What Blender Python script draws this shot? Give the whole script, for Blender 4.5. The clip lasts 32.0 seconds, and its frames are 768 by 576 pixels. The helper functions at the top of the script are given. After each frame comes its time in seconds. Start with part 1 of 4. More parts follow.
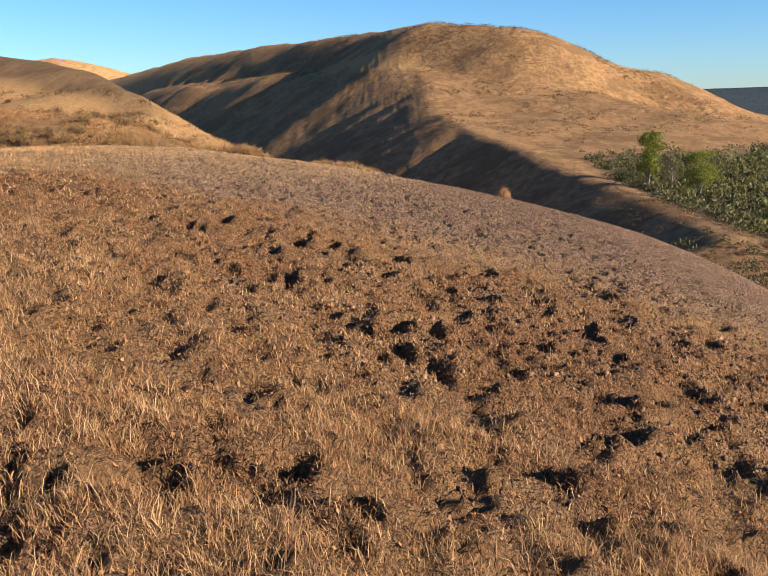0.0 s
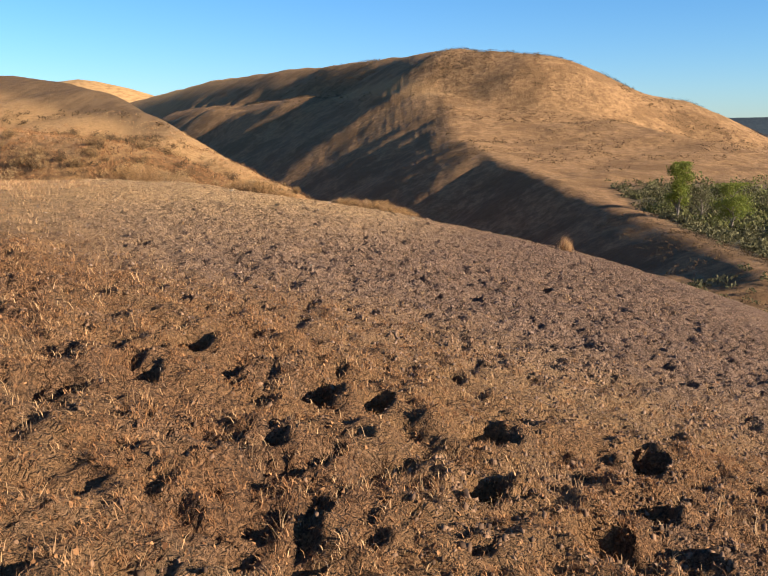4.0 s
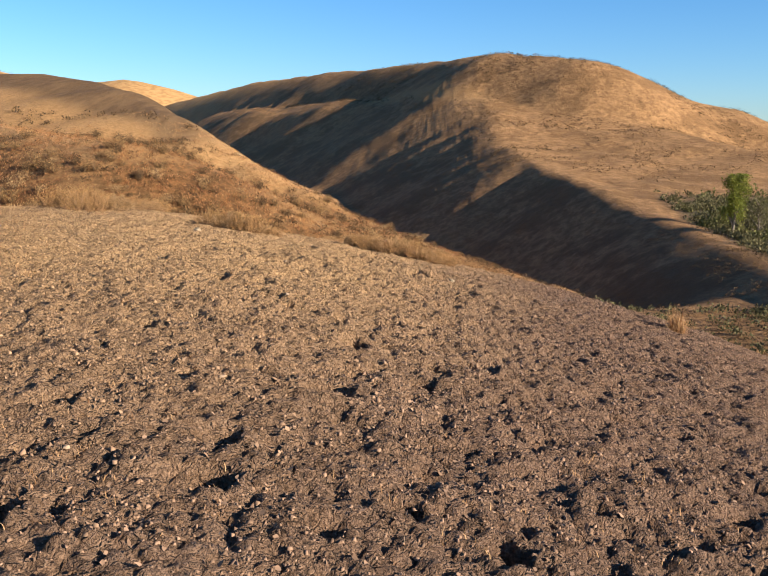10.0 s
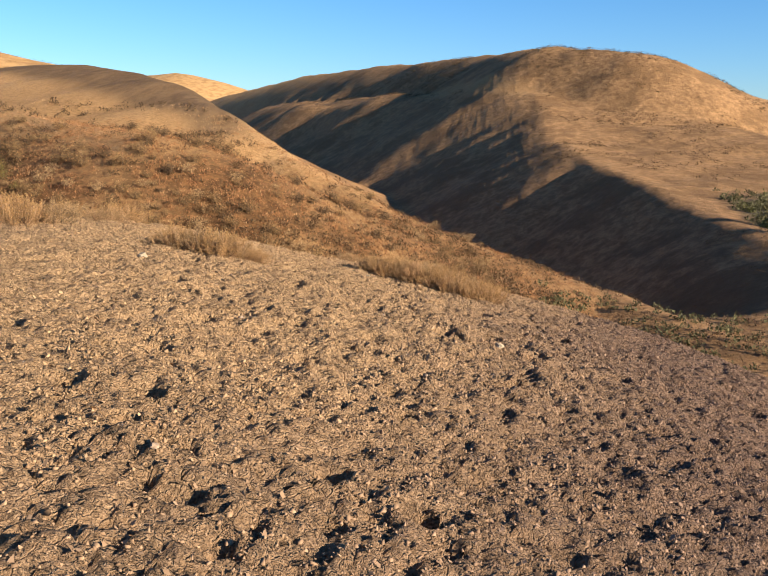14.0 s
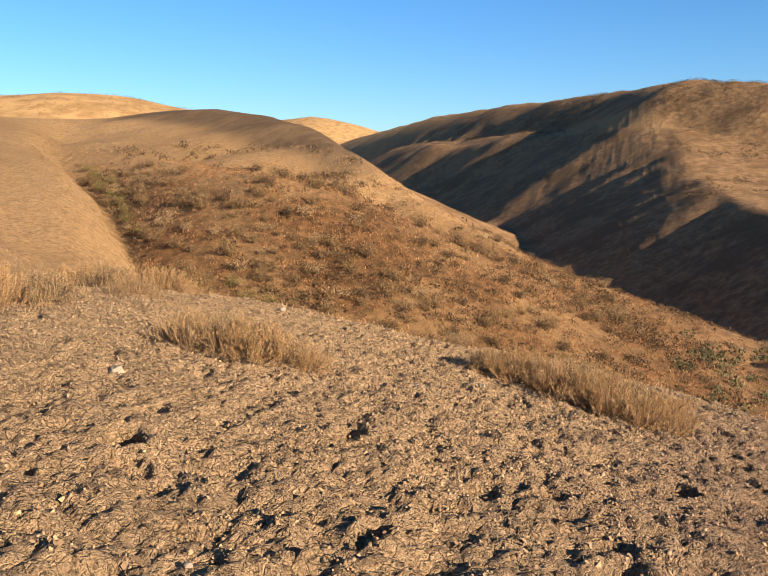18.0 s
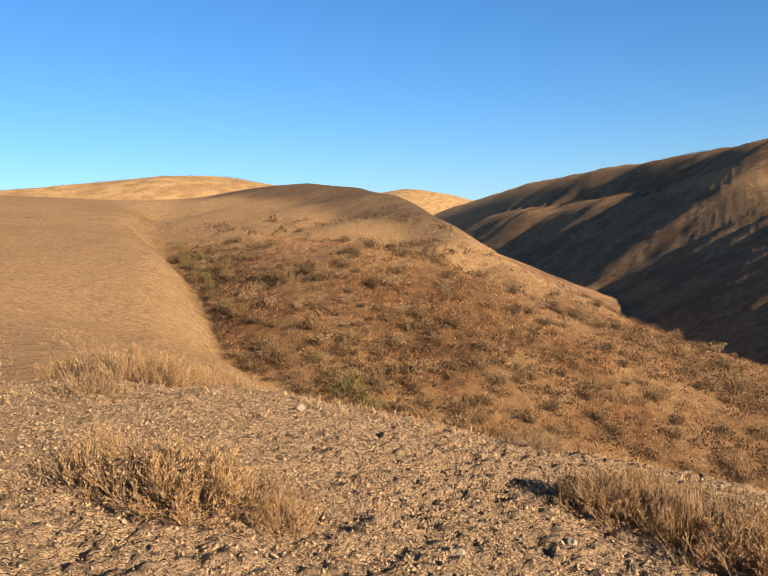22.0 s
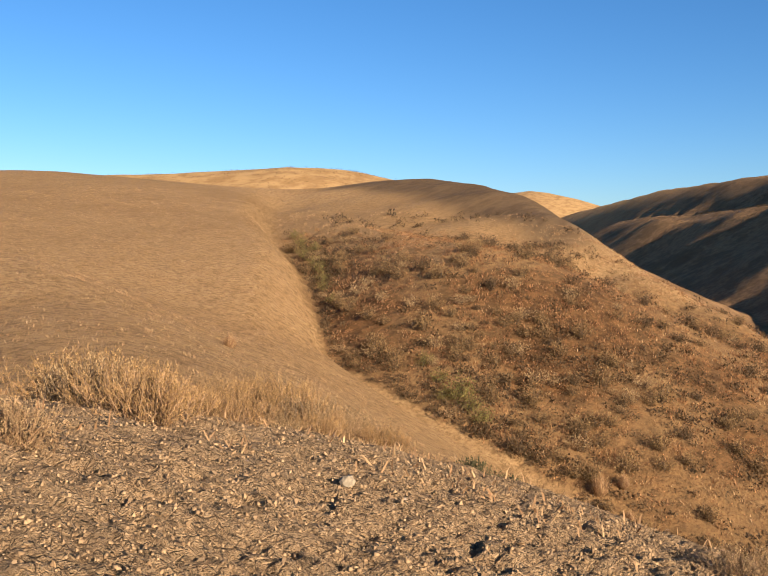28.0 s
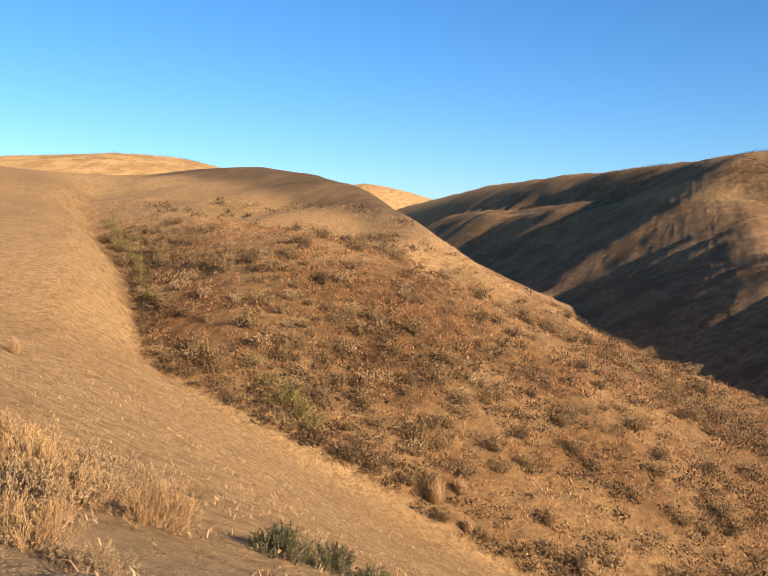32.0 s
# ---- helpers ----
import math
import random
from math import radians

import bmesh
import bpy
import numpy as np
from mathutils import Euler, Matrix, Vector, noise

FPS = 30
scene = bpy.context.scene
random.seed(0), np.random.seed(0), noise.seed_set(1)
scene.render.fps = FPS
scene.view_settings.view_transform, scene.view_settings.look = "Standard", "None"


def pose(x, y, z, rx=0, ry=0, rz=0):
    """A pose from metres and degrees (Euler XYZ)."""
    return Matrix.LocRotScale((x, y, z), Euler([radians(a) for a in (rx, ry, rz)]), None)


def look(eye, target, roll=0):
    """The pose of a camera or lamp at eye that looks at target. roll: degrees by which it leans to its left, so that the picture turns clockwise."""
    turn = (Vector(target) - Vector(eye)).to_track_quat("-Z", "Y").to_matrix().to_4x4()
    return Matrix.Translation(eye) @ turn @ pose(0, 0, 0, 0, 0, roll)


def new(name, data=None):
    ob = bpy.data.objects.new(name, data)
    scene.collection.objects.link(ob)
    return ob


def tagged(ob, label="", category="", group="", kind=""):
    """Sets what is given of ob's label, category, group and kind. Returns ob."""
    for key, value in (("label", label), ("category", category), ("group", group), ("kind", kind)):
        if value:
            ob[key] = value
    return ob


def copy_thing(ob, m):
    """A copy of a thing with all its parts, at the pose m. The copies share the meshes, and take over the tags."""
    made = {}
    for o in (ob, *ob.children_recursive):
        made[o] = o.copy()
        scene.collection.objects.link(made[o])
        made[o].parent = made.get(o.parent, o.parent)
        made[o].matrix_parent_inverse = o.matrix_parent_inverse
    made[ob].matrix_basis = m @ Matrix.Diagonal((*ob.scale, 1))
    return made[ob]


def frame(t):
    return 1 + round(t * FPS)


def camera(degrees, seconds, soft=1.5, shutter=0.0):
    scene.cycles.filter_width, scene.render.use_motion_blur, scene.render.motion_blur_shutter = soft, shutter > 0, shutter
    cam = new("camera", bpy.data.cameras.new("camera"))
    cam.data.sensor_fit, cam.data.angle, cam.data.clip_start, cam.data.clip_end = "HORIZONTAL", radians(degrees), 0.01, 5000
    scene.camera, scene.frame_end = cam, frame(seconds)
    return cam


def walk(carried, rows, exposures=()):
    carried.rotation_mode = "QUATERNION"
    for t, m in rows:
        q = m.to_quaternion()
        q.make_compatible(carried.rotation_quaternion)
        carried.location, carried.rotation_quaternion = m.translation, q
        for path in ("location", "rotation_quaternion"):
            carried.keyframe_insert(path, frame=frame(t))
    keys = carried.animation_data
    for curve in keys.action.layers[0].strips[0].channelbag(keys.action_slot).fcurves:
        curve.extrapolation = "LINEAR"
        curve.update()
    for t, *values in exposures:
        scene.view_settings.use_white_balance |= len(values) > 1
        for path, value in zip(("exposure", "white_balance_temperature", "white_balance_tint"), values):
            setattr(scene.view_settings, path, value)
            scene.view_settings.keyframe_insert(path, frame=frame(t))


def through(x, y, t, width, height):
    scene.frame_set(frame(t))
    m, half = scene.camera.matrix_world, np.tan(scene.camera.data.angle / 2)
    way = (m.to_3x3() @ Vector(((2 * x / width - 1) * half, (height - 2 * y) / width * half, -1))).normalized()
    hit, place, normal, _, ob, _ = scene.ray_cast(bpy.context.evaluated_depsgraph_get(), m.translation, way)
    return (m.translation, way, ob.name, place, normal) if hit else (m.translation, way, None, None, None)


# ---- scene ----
EXPOSURES = [(0.0, 1.64, 5400, 9), (13.0, 1.62, 5400, 9), (18.0, 1.56, 5450, 9), (19.0, 1.32, 5500, 10), (21.0, 1.38, 5500, 10), (22.0, 1.44, 5500, 10), (24.0, 1.66, 5450, 9), (25.0, 1.36, 5500, 10), (28.0, 1.33, 5500, 10), (31.0, 1.36, 5500, 10), (32.0, 1.62, 5500, 9)]
# The camera: seconds, place, then yaw to the left, pitch and roll in degrees.
PATH = [
    (0, 0.000, 0.000, -0.000, -0.00, -11.49, -0.99),
    (0.5, -0.078, 0.440, 0.103, 1.62, -11.51, -2.01),
    (1, -0.254, 0.994, 0.137, 1.83, -10.76, -0.44),
    (1.5, -0.286, 1.463, 0.140, 1.75, -10.44, 0.06),
    (2, -0.293, 1.948, 0.197, 3.22, -10.69, -1.04),
    (2.5, -0.348, 2.550, 0.158, 4.07, -10.25, -0.71),
    (3, -0.351, 2.940, 0.208, 1.96, -10.27, 0.20),
    (3.5, -0.277, 3.429, 0.220, -0.38, -9.80, -0.29),
    (4, -0.408, 3.964, 0.215, 1.20, -9.91, -0.22),
    (4.5, -0.488, 4.477, 0.307, 0.65, -9.67, 0.71),
    (6.5, -0.511, 6.475, 0.492, 0.03, -9.26, 0.77),
    (7, -0.475, 7.046, 0.505, 1.89, -8.74, 0.30),
    (7.5, -0.486, 7.675, 0.479, 2.03, -9.29, 0.66),
    (8, -0.393, 8.228, 0.476, 0.75, -9.97, 0.79),
    (8.5, -0.291, 8.721, 0.491, 0.62, -9.68, 0.25),
    (9, -0.334, 9.317, 0.495, -0.57, -9.35, 1.14),
    (9.5, -0.349, 9.812, 0.465, 0.66, -9.48, 1.65),
    (10, -0.339, 10.309, 0.491, 3.74, -9.67, 0.69),
    (10.5, -0.360, 11.023, 0.437, 4.41, -10.71, 0.88),
    (11, -0.215, 11.520, 0.457, 3.31, -11.00, -0.10),
    (11.5, -0.079, 12.040, 0.463, 2.87, -10.34, -0.43),
    (12, -0.081, 12.586, 0.490, 1.24, -10.29, -0.49),
    (12.5, -0.034, 13.094, 0.456, 1.65, -10.16, -1.15),
    (13, -0.060, 13.598, 0.446, 3.70, -9.37, -1.08),
    (13.5, -0.225, 14.216, 0.465, 5.37, -9.54, 0.26),
    (15.5, -0.371, 16.481, 0.422, 9.71, -11.85, 1.06),
    (16, -0.369, 17.041, 0.410, 7.98, -11.82, 0.69),
    (16.5, -0.442, 17.572, 0.423, 3.71, -11.30, 1.09),
    (17, -0.457, 18.048, 0.377, 4.34, -10.94, 0.75),
    (17.5, -0.543, 18.533, 0.351, 8.48, -10.20, 1.09),
    (18, -0.777, 19.147, 0.473, 15.57, -7.62, 0.30),
    (18.5, -0.752, 19.555, 0.425, 22.15, -3.58, -0.82),
    (19, -0.798, 19.883, 0.422, 27.62, -1.24, -0.97),
    (19.5, -0.821, 20.236, 0.426, 28.91, -0.55, -0.68),
    (20, -0.835, 20.683, 0.370, 28.14, -0.33, -0.77),
    (20.5, -0.971, 21.096, 0.332, 26.84, -1.12, -1.11),
    (21, -1.086, 21.530, 0.315, 25.52, -1.78, -1.57),
    (21.5, -1.082, 21.923, 0.294, 24.62, -2.24, -1.92),
    (22, -1.146, 22.243, 0.248, 22.03, -2.91, -1.88),
    (22.5, -1.157, 22.509, 0.250, 20.27, -4.35, -1.91),
    (23, -1.126, 22.693, 0.253, 18.32, -5.15, -1.90),
    (23.5, -1.302, 22.993, 0.217, 17.63, -5.63, -1.63),
    (24, -1.325, 23.299, 0.268, 18.14, -6.11, -1.39),
    (24.5, -1.465, 23.559, 0.252, 21.57, -5.07, -1.20),
    (25, -1.689, 23.921, 0.199, 27.23, -4.22, -0.70),
    (25.5, -1.717, 24.184, 0.186, 30.55, -4.14, -0.23),
    (27.5, -2.220, 25.156, 0.092, 29.93, -3.65, 0.46),
    (28, -2.453, 25.523, 0.074, 29.89, -2.93, 1.09),
    (28.5, -2.615, 25.953, 0.053, 29.45, -2.74, 1.76),
    (29, -2.716, 26.352, 0.007, 30.32, -1.72, 1.03),
    (29.5, -2.954, 26.849, -0.134, 31.22, -0.41, 1.78),
    (30, -3.110, 27.409, -0.202, 30.29, -0.18, 2.11),
    (30.5, -3.264, 28.083, -0.094, 27.93, -0.75, 1.00),
    (31, -3.453, 28.422, -0.086, 26.09, -1.16, 1.53),
    (31.5, -3.625, 28.699, 0.004, 22.36, -2.24, 2.10),
    (32, -3.600, 28.800, 0.057, 18.99, -3.24, 1.56),
]
cam = camera(48.00, 32.0, soft=1.1)
walk(cam, [(t, pose(x, y, z, 90 + pitch, 0, yaw) @ pose(0, 0, 0, 0, 0, roll)) for t, x, y, z, yaw, pitch, roll in PATH],
     exposures=EXPOSURES)
# ---- world and sun ----
SUN = Vector((0.90, -0.43, 0.33)).normalized()
world = bpy.data.worlds.new("sky")
scene.world = world
world.use_nodes = True
sky = world.node_tree.nodes.new("ShaderNodeTexSky")
sky.sky_type = "NISHITA"
sky.sun_disc = False
sky.sun_elevation = math.asin(SUN.z)
sky.sun_rotation = math.atan2(SUN.x, SUN.y)
sky.altitude = 300
sky.air_density, sky.dust_density, sky.ozone_density = 1.0, 0.3, 4.0
back = world.node_tree.nodes["Background"]
back.inputs["Strength"].default_value = 0.05
vivid = world.node_tree.nodes.new("ShaderNodeHueSaturation")
vivid.inputs["Saturation"].default_value = 1.12
world.node_tree.links.new(sky.outputs[0], vivid.inputs["Color"])
world.node_tree.links.new(vivid.outputs[0], back.inputs["Color"])
lamp = bpy.data.lights.new("sun", "SUN")
lamp.energy, lamp.angle, lamp.color = 5.0, radians(0.5), (1.0, 0.78, 0.53)
sun = new("sun", lamp)
sun.matrix_world = look((0, 0, 0), -SUN)

# ---- materials ----
class Nodes:
    """A short way to write a node material."""

    def __init__(self, name, rough=0.95, spec=0.2):
        self.mat = bpy.data.materials.new(name)
        self.mat.use_nodes = True
        self.tree = self.mat.node_tree
        self.bsdf = self.tree.nodes["Principled BSDF"]
        self.bsdf.inputs["Roughness"].default_value = rough
        self.bsdf.inputs["Specular IOR Level"].default_value = spec
        self.place = self.tree.nodes.new("ShaderNodeTexCoord").outputs["Object"]

    def put(self, socket, value):
        if isinstance(value, bpy.types.NodeSocket):
            self.tree.links.new(value, socket)
        elif isinstance(value, tuple) and len(value) == 3 and socket.type == "RGBA":
            socket.default_value = (*value, 1)
        else:
            socket.default_value = value

    def noise(self, scale, detail=4, rough=0.6, stretch=None, distort=0.0):
        n = self.tree.nodes.new("ShaderNodeTexNoise")
        n.inputs["Scale"].default_value, n.inputs["Detail"].default_value = scale, detail
        n.inputs["Roughness"].default_value, n.inputs["Distortion"].default_value = rough, distort
        place = self.place
        if stretch:
            m = self.tree.nodes.new("ShaderNodeMapping")
            m.inputs["Scale"].default_value = stretch
            self.tree.links.new(place, m.inputs["Vector"])
            place = m.outputs[0]
        self.tree.links.new(place, n.inputs["Vector"])
        return n.outputs["Fac"]

    def cells(self, scale, feature="DISTANCE_TO_EDGE", warp=0.0):
        n = self.tree.nodes.new("ShaderNodeTexVoronoi")
        n.feature = feature
        n.inputs["Scale"].default_value = scale
        place = self.place
        if warp:
            w = self.tree.nodes.new("ShaderNodeTexNoise")
            w.inputs["Scale"].default_value = scale * 1.3
            self.tree.links.new(place, w.inputs["Vector"])
            v = self.tree.nodes.new("ShaderNodeVectorMath")
            v.operation = "MULTIPLY_ADD"
            self.tree.links.new(w.outputs["Color"], v.inputs[0])
            v.inputs[1].default_value = (warp, warp, warp)
            self.tree.links.new(place, v.inputs[2])
            place = v.outputs[0]
        self.tree.links.new(place, n.inputs["Vector"])
        return n.outputs["Distance"]

    def attr(self, name):
        n = self.tree.nodes.new("ShaderNodeAttribute")
        n.attribute_name = name
        return n.outputs["Fac"]

    def ramp(self, value, a, b, lo=0.0, hi=1.0):
        n = self.tree.nodes.new("ShaderNodeMapRange")
        n.interpolation_type = "SMOOTHSTEP"
        for k, v in zip(("Value", "From Min", "From Max", "To Min", "To Max"), (value, a, b, lo, hi)):
            self.put(n.inputs[k], v)
        return n.outputs[0]

    def math(self, op, a, b=0.0):
        n = self.tree.nodes.new("ShaderNodeMath")
        n.operation = op
        self.put(n.inputs[0], a), self.put(n.inputs[1], b)
        return n.outputs[0]

    def mix(self, fac, a, b):
        n = self.tree.nodes.new("ShaderNodeMix")
        n.data_type = "RGBA"
        self.put(n.inputs[0], fac), self.put(n.inputs[6], a), self.put(n.inputs[7], b)
        return n.outputs[2]

    def bump(self, height, strength, distance, under=None):
        n = self.tree.nodes.new("ShaderNodeBump")
        n.inputs["Strength"].default_value, n.inputs["Distance"].default_value = strength, distance
        self.tree.links.new(height, n.inputs["Height"])
        if under:
            self.tree.links.new(under, n.inputs["Normal"])
        return n.outputs[0]

    def done(self, color, normal=None):
        self.put(self.bsdf.inputs["Base Color"], color)
        if normal:
            self.tree.links.new(normal, self.bsdf.inputs["Normal"])
        return self.mat


def ground_material():
    n = Nodes("dry_ground", 0.95, 0.1)
    fine, mid, wide = n.noise(45, 6, 0.75), n.noise(4.5, 6, 0.7), n.noise(0.45, 6, 0.65)
    huge = n.noise(0.06, 6, 0.65)
    clay = n.mix(n.ramp(fine, 0.3, 0.7), (0.115, 0.07, 0.045), (0.33, 0.21, 0.135))
    clay = n.mix(n.ramp(mid, 0.45, 0.75, 0, 0.5), clay, (0.17, 0.095, 0.05))
    yellow = n.mix(n.ramp(fine, 0.3, 0.7), (0.34, 0.205, 0.095), (0.63, 0.41, 0.205))
    yellow = n.mix(n.ramp(mid, 0.5, 0.75, 0, 0.4), yellow, (0.36, 0.225, 0.105))
    clay = n.mix(n.attr("pale"), clay, yellow)
    litter = n.mix(n.ramp(fine, 0.3, 0.7), (0.022, 0.012, 0.007), (0.36, 0.19, 0.085))
    litter = n.mix(n.ramp(mid, 0.4, 0.7, 0, 0.5), litter, (0.20, 0.10, 0.042))
    litter = n.mix(n.ramp(n.noise(1.3, 5, 0.7), 0.5, 0.62, 0, 0.75), litter, n.mix(n.ramp(fine, 0.35, 0.65), (0.04, 0.024, 0.014), (0.33, 0.19, 0.10)))
    gold = n.mix(n.ramp(mid, 0.3, 0.7), (0.34, 0.195, 0.074), (0.55, 0.34, 0.14))
    gold = n.mix(n.ramp(fine, 0.4, 0.7, 0, 0.4), gold, (0.28, 0.16, 0.07))
    gold = n.mix(n.ramp(wide, 0.4, 0.65, 0, 0.6), gold, (0.39, 0.225, 0.088))
    gold = n.mix(n.ramp(huge, 0.45, 0.62, 0, 0.6), gold, (0.34, 0.195, 0.075))
    streak = n.noise(0.8, 5, 0.7, (1.0, 0.18, 0.4), 0.4)
    # bare brown slopes; the tone is also darkened for grazing sun on the dome
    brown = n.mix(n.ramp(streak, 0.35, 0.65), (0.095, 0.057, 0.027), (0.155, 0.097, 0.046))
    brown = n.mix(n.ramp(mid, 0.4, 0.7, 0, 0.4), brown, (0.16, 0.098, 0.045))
    straw = n.mix(n.ramp(n.noise(0.12, 7, 0.7), 0.4, 0.62), (0.46, 0.275, 0.105), (0.32, 0.18, 0.066))
    soil = n.mix(n.ramp(mid, 0.35, 0.65), (0.045, 0.04, 0.025), (0.10, 0.085, 0.05))
    # far mesa: scrub tone with its shade and blue distance haze coloured in
    hazy_scrub = n.mix(n.ramp(wide, 0.35, 0.65), (0.022, 0.033, 0.042), (0.045, 0.055, 0.06))
    reddish = n.mix(n.ramp(wide, 0.35, 0.65), (0.15, 0.082, 0.036), (0.35, 0.20, 0.088))
    reddish = n.mix(n.ramp(n.noise(0.05, 7, 0.72), 0.47, 0.58, 0, 0.75), reddish, (0.085, 0.046, 0.02))
    hair = n.noise(14, 4, 0.7, (1.0, 0.35, 1.0), 0.6)
    color = n.mix(n.attr("clay"), gold, clay)
    color = n.mix(n.attr("litter"), color, litter)
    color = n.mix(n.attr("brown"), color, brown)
    color = n.mix(n.attr("rocky"), color, reddish)
    # rust-brown of the brushy face, dimmed in colour for the grazing sun
    dim_rust = n.mix(n.ramp(n.noise(1.1, 6, 0.7), 0.35, 0.65), (0.055, 0.026, 0.009), (0.21, 0.102, 0.034))
    color = n.mix(n.attr("face"), color, dim_rust)
    nearby = n.attr("near")
    speck = n.math("MULTIPLY", n.ramp(n.noise(2.6, 8, 0.85), 0.47, 0.58), n.math("MULTIPLY", n.math("SUBTRACT", 1.0, n.attr("near")), n.math("SUBTRACT", 1.0, n.attr("brown"))))
    color = n.mix(n.math("MULTIPLY", speck, 0.55), color, (0.11, 0.058, 0.024))
    trickle = n.math("MULTIPLY", n.ramp(n.noise(1.1, 7, 0.8, (1.0, 0.3, 1.0), 0.5), 0.48, 0.62), n.math("SUBTRACT", 1.0, nearby))
    color = n.mix(n.math("MULTIPLY", trickle, 0.22), color, (0.15, 0.082, 0.034))
    color = n.mix(n.attr("straw"), color, straw)
    color = n.mix(n.attr("soil"), color, soil)
    color = n.mix(n.attr("hazy_scrub"), color, hazy_scrub)
    crack = n.cells(13, warp=0.09)
    small = n.cells(30, warp=0.05)
    broken = n.ramp(n.noise(2.2, 5, 0.7), 0.42, 0.58)
    lines = n.math("MULTIPLY", n.ramp(crack, 0.0, 0.10), n.ramp(small, 0.0, 0.14, 0.55, 1.0))
    bare = n.math("MULTIPLY", n.math("MULTIPLY", n.math("SUBTRACT", 1.0, lines), broken), nearby)
    color = n.mix(n.math("MULTIPLY", bare, 0.55), color, (0.05, 0.034, 0.022))
    pores = n.math("MULTIPLY", n.ramp(n.noise(22, 6, 0.8), 0.49, 0.40), n.math("MULTIPLY", nearby, n.math("ADD", 0.3, n.math("MULTIPLY", 0.7, n.attr("clay")))))
    color = n.mix(n.math("MULTIPLY", pores, 0.6), color, (0.05, 0.034, 0.022))
    tuft = n.math("MULTIPLY", n.math("ADD", n.noise(1.4, 6, 0.75), n.noise(6.5, 5, 0.75)), n.math("SUBTRACT", 1.0, nearby))
    rill = n.noise(0.22, 6, 0.65)
    apart = n.math("SUBTRACT", 1.0, nearby)
    normal = n.bump(n.math("MULTIPLY", rill, n.math("ADD", n.math("MULTIPLY", apart, 0.35), n.attr("rocky"))), 0.9, 1.0)
    normal = n.bump(tuft, 0.9, 0.2, normal)
    pieces = n.math("MULTIPLY", n.math("ADD", n.math("MULTIPLY", lines, 0.5), n.math("ADD", fine, n.math("MULTIPLY", hair, 0.7))), nearby)
    normal = n.bump(pieces, 1.0, 0.055, normal)
    return n.done(color, normal)


def strand_material(name, dark, light, extra, through=0.25):
    """Dry stems and leaves: each strand has its own tone, and a little light comes through."""
    n = Nodes(name, 0.75, 0.15)
    g = n.tree.nodes.new("ShaderNodeNewGeometry")
    tone = n.mix(g.outputs["Random Per Island"], dark, light)
    tone = n.mix(n.ramp(n.noise(0.9, 4, 0.6), 0.45, 0.7, 0, 0.6), tone, extra)
    n.done(tone)
    t = n.tree.nodes.new("ShaderNodeBsdfTranslucent")
    n.put(t.inputs["Color"], tone)
    m = n.tree.nodes.new("ShaderNodeMixShader")
    m.inputs[0].default_value = through
    n.tree.links.new(n.bsdf.outputs[0], m.inputs[1])
    n.tree.links.new(t.outputs[0], m.inputs[2])
    n.tree.links.new(m.outputs[0], n.tree.nodes["Material Output"].inputs["Surface"])
    return n.mat


def plain_material(name, a, b, scale, bump=0.02, rough=0.9):
    n = Nodes(name, rough, 0.2)
    f = n.noise(scale, 6, 0.65)
    return n.done(n.mix(n.ramp(f, 0.3, 0.7), a, b), n.bump(f, 0.8, bump))


GROUND = ground_material()
GOLD = strand_material("gold_grass", (0.21, 0.105, 0.045), (0.56, 0.36, 0.17), (0.35, 0.18, 0.07))
RUST = strand_material("rust_grass", (0.11, 0.049, 0.02), (0.46, 0.24, 0.095), (0.28, 0.13, 0.047))
PALE = strand_material("pale_litter", (0.14, 0.09, 0.055), (0.40, 0.29, 0.18), (0.25, 0.155, 0.085))
DRY_LEAF = strand_material("dry_shrub_leaf", (0.17, 0.10, 0.043), (0.50, 0.33, 0.15), (0.32, 0.195, 0.085))
STRAW = strand_material("straw_leaf", (0.19, 0.105, 0.036), (0.52, 0.315, 0.118), (0.36, 0.20, 0.07), 0.2)
STRAW_TWIG = strand_material("straw_twig", (0.10, 0.055, 0.028), (0.40, 0.245, 0.12), (0.24, 0.135, 0.062), 0.0)
TWIG = strand_material("shrub_twig", (0.06, 0.04, 0.026), (0.17, 0.115, 0.07), (0.10, 0.065, 0.042), 0.0)
SAGE = strand_material("sage_leaf", (0.045, 0.042, 0.017), (0.15, 0.13, 0.056), (0.085, 0.077, 0.03))
GREY_SAGE = strand_material("grey_gold_leaf", (0.085, 0.05, 0.02), (0.33, 0.205, 0.082), (0.18, 0.108, 0.044))
DARK_SAGE = strand_material("dark_shrub_leaf", (0.04, 0.025, 0.012), (0.16, 0.098, 0.043), (0.09, 0.056, 0.025))
GREEN = strand_material("green_leaf", (0.07, 0.09, 0.012), (0.23, 0.235, 0.035), (0.145, 0.155, 0.024), 0.35)
YELLOW_GREEN = strand_material("yellow_green_leaf", (0.085, 0.07, 0.018), (0.29, 0.225, 0.066), (0.17, 0.135, 0.038), 0.3)
OLIVE = strand_material("olive_leaf", (0.055, 0.058, 0.017), (0.18, 0.165, 0.05), (0.11, 0.10, 0.035), 0.3)
